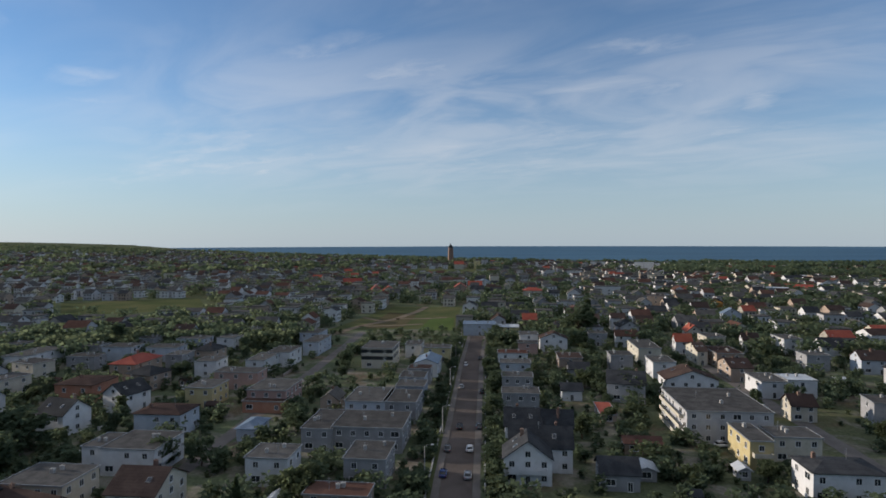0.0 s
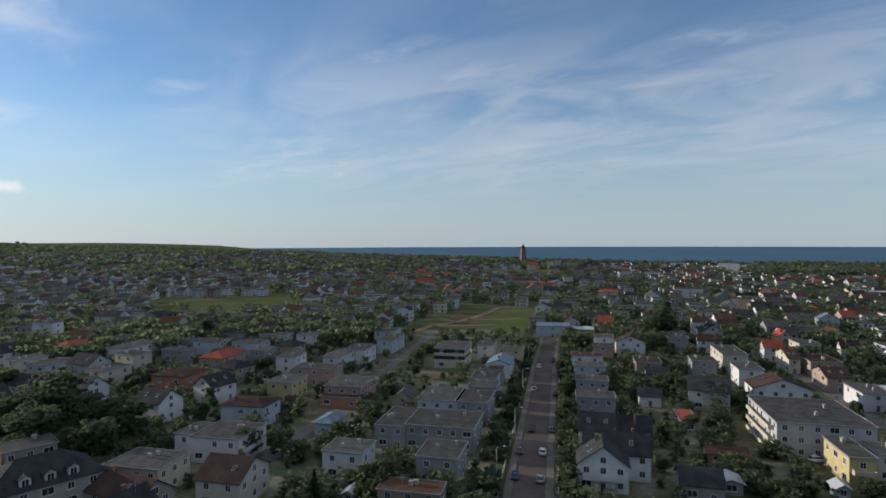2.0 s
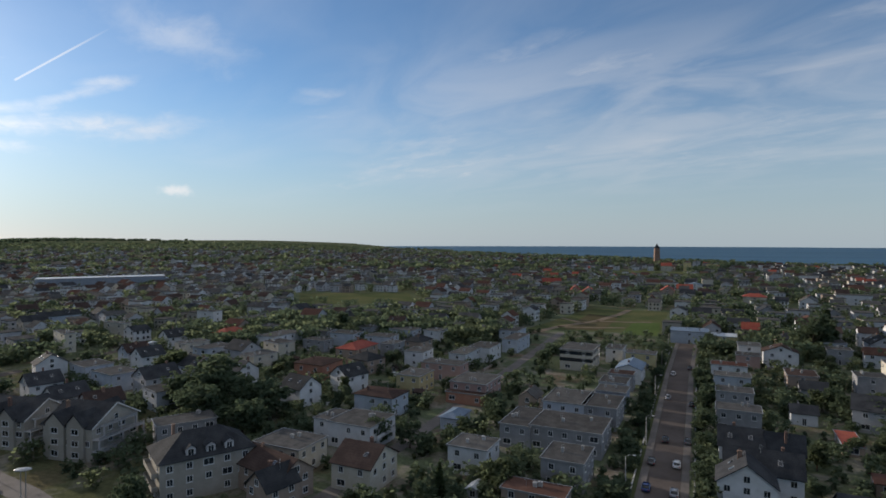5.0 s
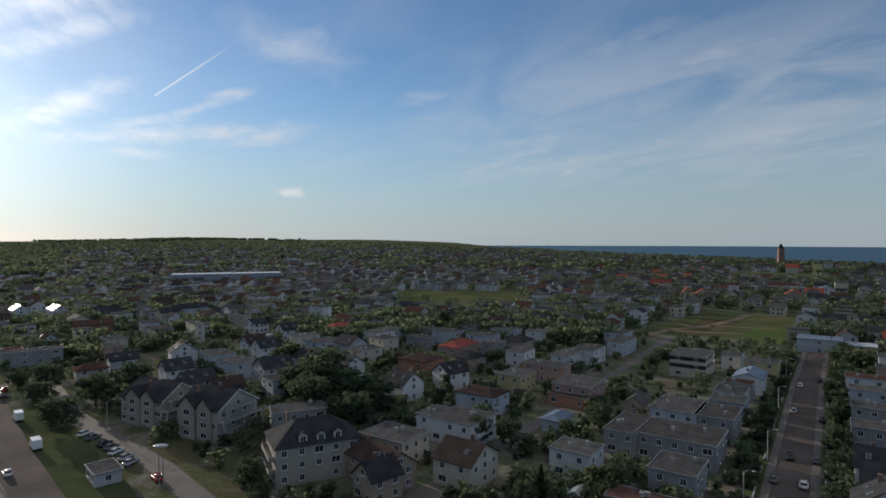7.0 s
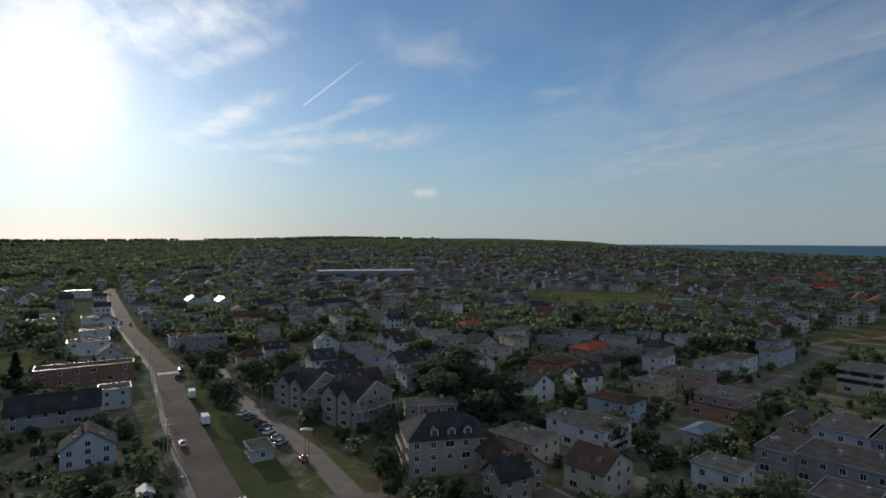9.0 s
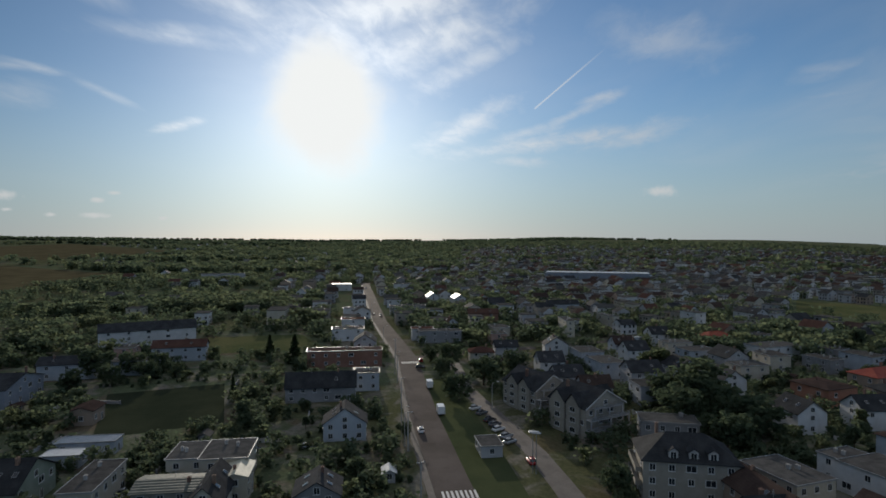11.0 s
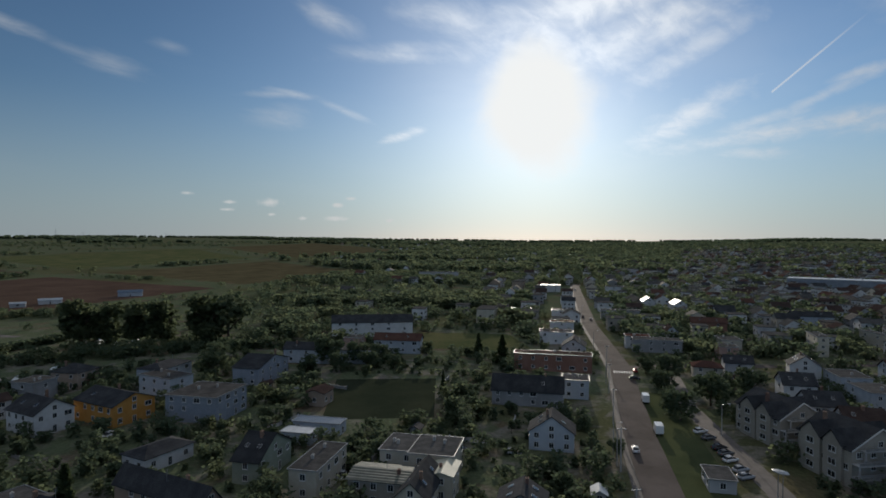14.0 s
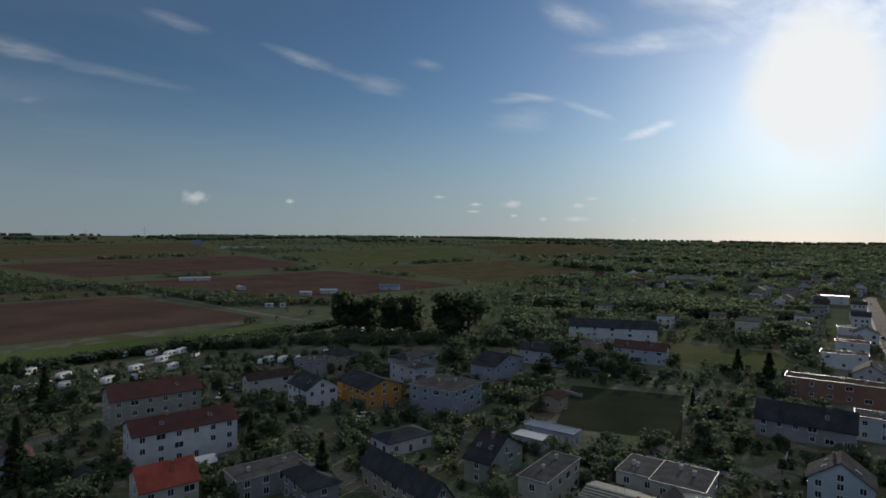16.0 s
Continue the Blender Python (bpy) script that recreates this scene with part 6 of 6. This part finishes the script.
def car(x, y, deg, paint):
    """A parked hatchback or saloon, its nose along x."""
    at = pose(x, y, land(x, y) + 0.055, 0, 0, deg)
    if paint in car_models:
        return copy_thing(car_models[paint], at)
    thing = tagged(new("car"), f"parked {CAR_COLOURS[paint]} car with dark windows", "car", "parked cars")
    thing.matrix_basis = at
    bm = bmesh.new()
    loft(bm, [ring(-2.1, 0.78, 0.32, 0.82), ring(-1.9, 0.85, 0.24, 0.92), ring(-0.9, 0.87, 0.22, 0.95), ring(0.8, 0.87, 0.22, 0.93), ring(1.75, 0.83, 0.24, 0.80), ring(2.1, 0.74, 0.34, 0.66)])
    part("body", bm, CAR_PAINTS[paint], thing, "", True)
    bm = bmesh.new()
    loft(bm, [ring(-1.85, 0.70, 0.90, 0.97, 0.05), ring(-1.45, 0.68, 0.92, 1.40, 0.2), ring(0.15, 0.68, 0.92, 1.44, 0.2), ring(1.0, 0.72, 0.90, 0.96, 0.05)])
    part("glazing", bm, PANE, thing, "dark glazing", True)
    bm = bmesh.new()
    loft(bm, [ring(-1.5, 0.60, 1.36, 1.42, 0.03), ring(-0.6, 0.62, 1.42, 1.49, 0.03), ring(0.2, 0.60, 1.40, 1.46, 0.03)])
    part("roof", bm, CAR_PAINTS[paint], thing, "", True)
    for s in (-1, 1):
        bm = bmesh.new()
        box(bm, 1.93, s * 0.55 - 0.16, 0.52, 2.08, s * 0.55 + 0.16, 0.66)
        part("headlight", bm, TRIM, thing, "clear headlight")
        bm = bmesh.new()
        box(bm, -2.12, s * 0.60 - 0.12, 0.62, -1.98, s * 0.60 + 0.12, 0.78)
        part("tail_light", bm, CAR_PAINTS[3], thing, "red tail light")
    wheels(thing, [(1.3, -0.76), (1.3, 0.76), (-1.3, -0.76), (-1.3, 0.76)])
    car_models[paint] = thing
    return thing


def van(x, y, deg):
    """A white box van, its cab along x."""
    thing = tagged(new("van"), "parked white box van with a square load body", "van")
    thing.matrix_basis = pose(x, y, land(x, y) + 0.06, 0, 0, deg)
    bm = bmesh.new()
    box(bm, -3.0, -1.05, 0.75, 0.9, 1.05, 3.0)
    bmesh.ops.bevel(bm, geom=list(bm.edges), offset=0.06, segments=1, affect="EDGES")
    part("load_box", bm, CAR_PAINTS[0], thing)
    bm = bmesh.new()
    loft(bm, [ring(0.96, 0.98, 0.4, 2.1), ring(1.7, 0.98, 0.36, 2.0), ring(2.5, 0.92, 0.36, 1.2), ring(3.0, 0.85, 0.42, 0.95)])
    part("cab", bm, CAR_PAINTS[0], thing, "", True)
    bm = bmesh.new()
    prism(bm, [(1.80, -0.8, 1.93), (2.44, -0.8, 1.28), (2.50, -0.8, 1.32), (1.86, -0.8, 1.99)], (0, 1.6, 0))
    part("windscreen", bm, PANE, thing, "dark windscreen")
    bm = bmesh.new()
    box(bm, -2.9, -0.5, 0.45, 2.4, 0.5, 0.75)
    part("chassis", bm, BLACK, thing)
    wheels(thing, [(1.9, -0.9), (1.9, 0.9), (-1.9, -0.9), (-1.9, 0.9)])
    return thing


caravan_models = []


def caravan(x, y, deg):
    """A white touring caravan with a rounded front."""
    at = pose(x, y, land(x, y), 0, 0, deg)
    if caravan_models:
        return copy_thing(caravan_models[0], at)
    thing = tagged(new("caravan"), "white touring caravan parked on the campsite grass", "caravan", "caravans on the campsite")
    thing.matrix_basis = at
    bm = bmesh.new()
    loft(bm, [ring(-2.9, 1.05, 0.6, 2.5), ring(-2.6, 1.12, 0.45, 2.7), ring(2.0, 1.12, 0.45, 2.7), ring(2.5, 1.10, 0.5, 2.4), ring(2.8, 1.05, 0.7, 1.6)])
    part("body", bm, CAR_PAINTS[0], thing)
    for u in (-1.7, 0.9):
        for s in (-1, 1):
            bm = bmesh.new()
            box(bm, u - 0.6, s * 1.125 - 0.012, 1.45, u + 0.6, s * 1.125 + 0.012, 2.05)
            part("window", bm, PANE, thing, "dark acrylic window")
    bm = bmesh.new()
    box(bm, -0.6, -1.15, 0.7, 0.1, -1.122, 2.4)
    part("door", bm, TRIM, thing)
    bm = bmesh.new()
    tube(bm, (2.6, 0, 0.5), (4.0, 0, 0.5), 0.06, 0.05, 6)
    part("drawbar", bm, STEEL, thing, "steel drawbar")
    wheels(thing, [(-0.1, -1.0), (-0.1, 1.0)])
    caravan_models.append(thing)
    return thing


def street_lamp(x, y, high, deg):
    thing = tagged(new("street_lamp"), "grey concrete lamp post with a curved arm", "street lamp", "lamps along the streets")
    thing.matrix_basis = pose(x, y, land(x, y), 0, 0, deg)
    bm = bmesh.new()
    tube(bm, (0, 0, -0.3), (0, 0, high), 0.14, 0.07, 8)
    part("pole", bm, CONCRETE, thing)
    bm = bmesh.new()
    tube(bm, (0, 0, high - 0.1), (0.7, 0, high + 0.35), 0.04, 0.035, 6), tube(bm, (0.66, 0, high + 0.33), (1.5, 0, high + 0.42), 0.035, 0.03, 6)
    part("arm", bm, STEEL, thing)
    bm = bmesh.new()
    loft(bm, [[(p[0] + 1.4, p[1], p[2] + high) for p in ring(0.0, 0.10, 0.36, 0.48, 0.03)], [(p[0] + 1.4, p[1], p[2] + high) for p in ring(0.3, 0.16, 0.34, 0.54, 0.05)],
              [(p[0] + 1.4, p[1], p[2] + high) for p in ring(0.75, 0.10, 0.38, 0.48, 0.03)]])
    part("lamp_head", bm, TRIM, thing, "pale lamp head")
    return thing


car(-173.1, 68.4, 112, 0)
car(-167.8, 68.5, 112, 5)
car(-160.3, 68.1, 112, 2)
car(-156.4, 68.0, 112, 5)
car(-152.1, 67.3, 112, 0)
car(-146.2, 67.0, 112, 1)
car(-142.0, 66.1, 112, 1)
car(-128.0, 65.2, 170, 3)
car(-158.0, 46.1, 170, 0)
car(-247.2, 71.6, 170, 3)
car(-397.7, 85.6, 170, 1)
car(-409.6, 82.8, 170, 2)
car(-618.8, 116.1, 170, 0)
car(-234.3, 67.7, 80, 2)
car(-11.2, 147.1, 93, 0)
car(-10.4, 130.3, 93, 1)
car(-18.9, 209.1, 93, 1)
car(-11.1, 202.9, 93, 2)
car(-16.1, 130.7, 93, 4)
car(-16.9, 146.7, 93, 5)
car(-15.4, 164.1, 93, 2)
car(-9.9, 165.2, 93, 5)
car(-20.4, 246.9, 93, 0)
car(-14.9, 259.7, 93, 2)
car(53.8, 156.9, 10, 0)
car(-118.1, 195.5, 5, 0)
car(-128.6, 224.8, 30, 1)
car(-120.9, 206.7, 10, 2)
car(-104.4, 132.6, 60, 2)
car(-107.3, 132.6, 60, 0)
car(-97.0, 92.9, 40, 4)
car(-164.5, -156.3, 20, 2)
car(-167.9, -153.1, 30, 1)
car(-171.1, -160.6, 30, 5)
car(-149.6, -147.6, 40, 0)
car(-157.2, -147.1, 20, 0)
car(-167.0, -148.2, 30, 5)
car(-137.8, -24.8, 0, 1)
car(-292.9, -72.4, 30, 0)
car(-156.2, 1.7, 80, 2)
car(-154.4, 15.0, 80, 1)
car(-246.8, -38.2, 20, 0)
car(-208.2, -2.0, 0, 1)
car(-161.0, -93.6, -20, 0)
car(-247.6, 105.6, 60, 2)
car(-252.9, 112.5, 60, 0)
van(-172.1, 56.4, 170)
van(-203.1, 62.2, 170)
caravan(-146.3, -235.8, 20)
caravan(-131.3, -212.1, 25)
caravan(-136.7, -209.7, 10)
caravan(-148.7, -218.0, 15)
caravan(-141.4, -203.9, 15)
caravan(-156.0, -211.6, 40)
caravan(-151.9, -197.4, 20)
caravan(-169.4, -206.0, 10)
caravan(-161.5, -193.5, 15)
caravan(-192.8, -227.4, 20)
caravan(-185.3, -211.5, 15)
caravan(-178.1, -195.8, 20)
caravan(-201.5, -219.1, 20)
caravan(-200.1, -208.4, 30)
caravan(-194.9, -218.3, 10)
caravan(-185.9, -235.3, 20)
caravan(-206.7, -171.0, 10)
caravan(-209.2, -166.3, 15)
caravan(-214.3, -161.4, 25)
caravan(-202.7, -171.4, 20)
caravan(-292.1, -181.6, 10)
caravan(-291.9, -173.9, 15)
caravan(-293.2, -163.6, 15)
caravan(-295.7, -191.9, 40)
caravan(-231.7, -159.6, 15)
street_lamp(-19.7, 159.3, 7.5, 0)
street_lamp(-20.0, 128.2, 7.5, 0)
street_lamp(-25.8, 257.6, 7.5, 0)
street_lamp(-27.4, 303.5, 7.5, 0)
street_lamp(-22.9, 208.3, 7.5, 0)
street_lamp(-227.6, 55.2, 8.5, 80)
street_lamp(-153.5, 39.4, 8.5, 80)
street_lamp(-296.9, 65.6, 8.5, 80)
street_lamp(-403.8, 80.5, 8.5, 80)
mast = tagged(new("mast_lamp"), "tall twin-pole mast with a flat oval lamp head", "street lamp")
mast.matrix_basis = pose(-122.1, 63.1, land(-122.1, 63.1), 0, 0, 35)
for s in (-0.45, 0.45):
    bm = bmesh.new()
    tube(bm, (s, 0, -0.3), (s, 0, 9.5), 0.10, 0.08, 8)
    part("pole", bm, STEEL, mast)
bm = bmesh.new()
loft(bm, [[(r * 1.6 * math.cos(k * math.pi / 10), r * 0.95 * math.sin(k * math.pi / 10), q) for k in range(20)] for r, q in ((0.55, 9.42), (0.95, 9.5), (1.0, 9.62), (0.9, 9.74), (0.4, 9.86))])
part("lamp_head", bm, STEEL, mast, "grey oval lamp head")
street_lamp(-171.1, 73.3, 8.5, 80)
street_lamp(-148.4, 39.0, 8.5, 80)
street_lamp(-720.0, 94.8, 8, 80)


def utility_pole(x, y, deg):
    thing = tagged(new("utility_pole"), "weathered concrete utility pole with a short crossarm", "utility pole", "poles along the avenue")
    thing.matrix_basis = pose(x, y, land(x, y), 0, 0, deg)
    bm = bmesh.new()
    tube(bm, (0, 0, -0.4), (0, 0, 10.5), 0.19, 0.11, 8)
    part("pole", bm, CONCRETE, thing)
    bm = bmesh.new()
    box(bm, -0.06, -0.95, 9.9, 0.06, 0.95, 10.05)
    part("crossarm", bm, STEEL, thing)
    for v in (-0.8, 0.8):
        bm = bmesh.new()
        tube(bm, (0, v, 10.05), (0, v, 10.3), 0.07, 0.04, 6)
        part("insulator", bm, TRIM, thing, "pale insulator")


poles = [(-112.0, 33.0), (-145.0, 39.0), (-180.0, 46.0), (-214.0, 53.0), (-249.0, 60.5)]
for x, y in poles:
    utility_pole(x, y, 11.5)
for (x0, y0), (x1, y1) in zip(poles, poles[1:]):
    for v in (-0.8, 0.8):
        bm = bmesh.new()
        pts = [(x0 + (x1 - x0) * q / 8 - v * 0.2, y0 + (y1 - y0) * q / 8 + v * 0.98, land(x0, y0) + 10.3 - 1.1 * (1 - (q / 4 - 1) ** 2)) for q in range(9)]
        for a, b in zip(pts, pts[1:]):
            tube(bm, a, b, 0.025, 0.025, 4)
        me = bpy.data.meshes.new("overhead_cable")
        bm.to_mesh(me)
        bm.free()
        me.materials.append(BLACK)
        tagged(new("overhead_cable", me), "thin dark overhead cable strung between poles", "cable", "cables along the avenue")


def zebra(x, y, deg, across, count):
    thing = tagged(new("crosswalk"), "worn white zebra crossing painted on the asphalt", "crosswalk", kind="structure")
    thing.matrix_basis = pose(x, y, land(x, y) + 0.056, 0, 0, deg)
    for k in range(count):
        bm = bmesh.new()
        u = (k - (count - 1) / 2) * 1.0
        box(bm, -across / 2, u - 0.25, 0, across / 2, u + 0.25, 0.006)
        part("stripe", bm, PAINT, thing)


zebra(-246.5, 66.6, 170, 4.0, 8)
zebra(-117, 43.0, 170, 4.0, 8)


def garden_wall(x0, y0, x1, y1, high, wall):
    """A low garden wall with posts and a coping."""
    n = math.hypot(x1 - x0, y1 - y0)
    thing = tagged(new("garden_wall"), f"low {LABELS[wall]} garden wall with posts by the footway", "wall", "garden walls")
    thing.matrix_basis = pose(x0, y0, land(x0, y0), 0, 0, math.degrees(math.atan2(y1 - y0, x1 - x0)))
    bm = bmesh.new()
    box(bm, 0, -0.1, -0.2, n, 0.1, high * 0.8)
    part("wall_panel", bm, WALLS[wall], thing)
    bm = bmesh.new()
    box(bm, -0.05, -0.15, high * 0.8, n + 0.05, 0.15, high * 0.86)
    part("coping", bm, CONCRETE, thing)
    k = max(2, int(n / 3.2))
    for i in range(k + 1):
        bm = bmesh.new()
        u = n * i / k
        box(bm, u - 0.17, -0.17, -0.2, u + 0.17, 0.17, high), box(bm, u - 0.2, -0.2, high, u + 0.2, 0.2, high + 0.07)
        part("post", bm, WALLS[wall], thing)


wall_rng = random.Random(4)
for s, off in ((1, 6.3), (-1, -6.3)):
    line = beside(STREET, off)
    y = 100.0
    while y < 300:
        n = wall_rng.uniform(9, 14)
        xa, xb = (float(np.interp(q, [p[1] for p in line], [p[0] for p in line])) for q in (y, y + n))
        garden_wall(xa, y, xb, y + n, wall_rng.uniform(0.5, 0.75) if s > 0 else wall_rng.uniform(0.9, 1.3), wall_rng.choice(["white", "lightgrey", "grey", "cream"]))
        y += n + wall_rng.uniform(2.5, 5)


# ---- garden sheds and fences ----
shed_rng = random.Random(21)
sheds, fences = [], []
for k in range(900):
    r, left = shed_rng.uniform(112, 260), radians(shed_rng.uniform(-28, 150))
    x, y = -r * math.sin(left), r * math.cos(left)
    if not BUILT.free(x, y, 2.6) or near_road(x, y, 4) or open_land(x, y) or on_verge(x, y) or math.degrees(left) > 112 and r > 220:
        continue
    turn = (1 if y > 80 else -10 if y > -40 else -25) + shed_rng.choice((0, 90))
    if len(sheds) < 24:
        BUILT.add(x, y, 2.6)
        if len(sheds) < 3:
            sheds.append(tagged(house(x, y, 3.4, 2.6, turn, 2.3, "gable", ("tan", "grey", "lightgrey")[len(sheds)], ("brown", "slate", "metal")[len(sheds)], rise=0.7, glazing=0.3),
                                group="garden sheds"))
        else:
            sheds.append(copy_thing(sheds[shed_rng.randrange(3)], pose(x, y, land(x, y), 0, 0, turn)))
    elif len(fences) < 26:
        a = radians(turn)
        n = shed_rng.uniform(9, 16)
        if all(BUILT.free(x + q * n * math.cos(a), y + q * n * math.sin(a), 0.2) for q in (0.25, 0.5, 0.75, 1.0)) and not near_road(x + n * math.cos(a), y + n * math.sin(a), 2):
            garden_wall(x, y, x + n * math.cos(a), y + n * math.sin(a), shed_rng.uniform(1.1, 1.5), shed_rng.choice(["tan", "grey", "lightgrey", "white"]))
            fences.append(k)


# ---- the tower by the sea, wind turbines ----
def tower(x, y):
    thing = tagged(new("tower"), "tall brick tower with a pointed dark roof by the shore", "tower")
    thing.matrix_basis = pose(x, y, land(x, y), 0, 0, 20)
    bm = bmesh.new()
    loft(bm, [[(a, b, z) for a, b in ((-w, -w), (w, -w), (w, w), (-w, w))] for z, w in ((-1, 5.2), (30, 4.9), (30.2, 5.3), (31.2, 5.3), (31.4, 4.5), (37, 4.3))])
    part("shaft", bm, BRICKWORK, thing)
    bm = bmesh.new()
    loft(bm, [[(a, b, z) for a, b in ((-w, -w), (w, -w), (w, w), (-w, w))] for z, w in ((37, 4.8), (39.5, 3.6), (42, 2.2), (44, 1.0), (47, 0.15))])
    part("spire", bm, ROOFS["slate"], thing)
    for side in range(4):
        for z in (8, 15, 22, 32.6):
            ob = new("window", WINDOW)
            ob.parent = thing
            a = radians(side * 90)
            o = 5.19 - 0.0097 * z if z < 26 else 4.46
            ob.matrix_basis = pose(o * math.sin(a), -o * math.cos(a), z, 0, 0, side * 90)


tower(-136, 1250)


turbines = []


def wind_turbine(left, far, size):
    x, y = -far * math.sin(radians(left)), far * math.cos(radians(left))
    at = pose(x, y, land(x, y) - 1, 0, 0, left + 180) @ Matrix.Diagonal((size, size, size, 1))
    if turbines:
        ob = copy_thing(turbines[0], at)
        ob.matrix_basis = at
        return
    thing = tagged(new("wind_turbine"), "white wind turbine far off on the horizon", "wind turbine", "wind turbines on the horizon")
    thing.matrix_basis = at
    bm = bmesh.new()
    tube(bm, (0, 0, 0), (0, 0, 50), 1.6, 0.9, 8)
    part("mast", bm, TRIM, thing)
    bm = bmesh.new()
    box(bm, -1, -2, 49.5, 1, 3, 52)
    part("nacelle", bm, TRIM, thing)
    for k in range(3):
        a = radians(90 + 120 * k)
        bm = bmesh.new()
        tube(bm, (0, -2.4, 51), (24 * math.cos(a), -2.4, 51 + 24 * math.sin(a)), 1.0, 0.25, 6)
        part("blade", bm, TRIM, thing)
    turbines.append(thing)


for left, far, size in ((142.9, 3300, 0.9), (135.2, 4400, 0.6), (132.8, 4600, 0.5), (130.4, 4500, 0.6), (128.0, 4600, 0.5), (126.1, 4300, 0.7), (124.2, 4600, 0.5), (121.5, 4500, 0.6), (117.9, 4600, 0.6),
                        (138.6, 4600, 0.55), (147.4, 4400, 0.6), (150.1, 4600, 0.5)):
    wind_turbine(left, far, size)
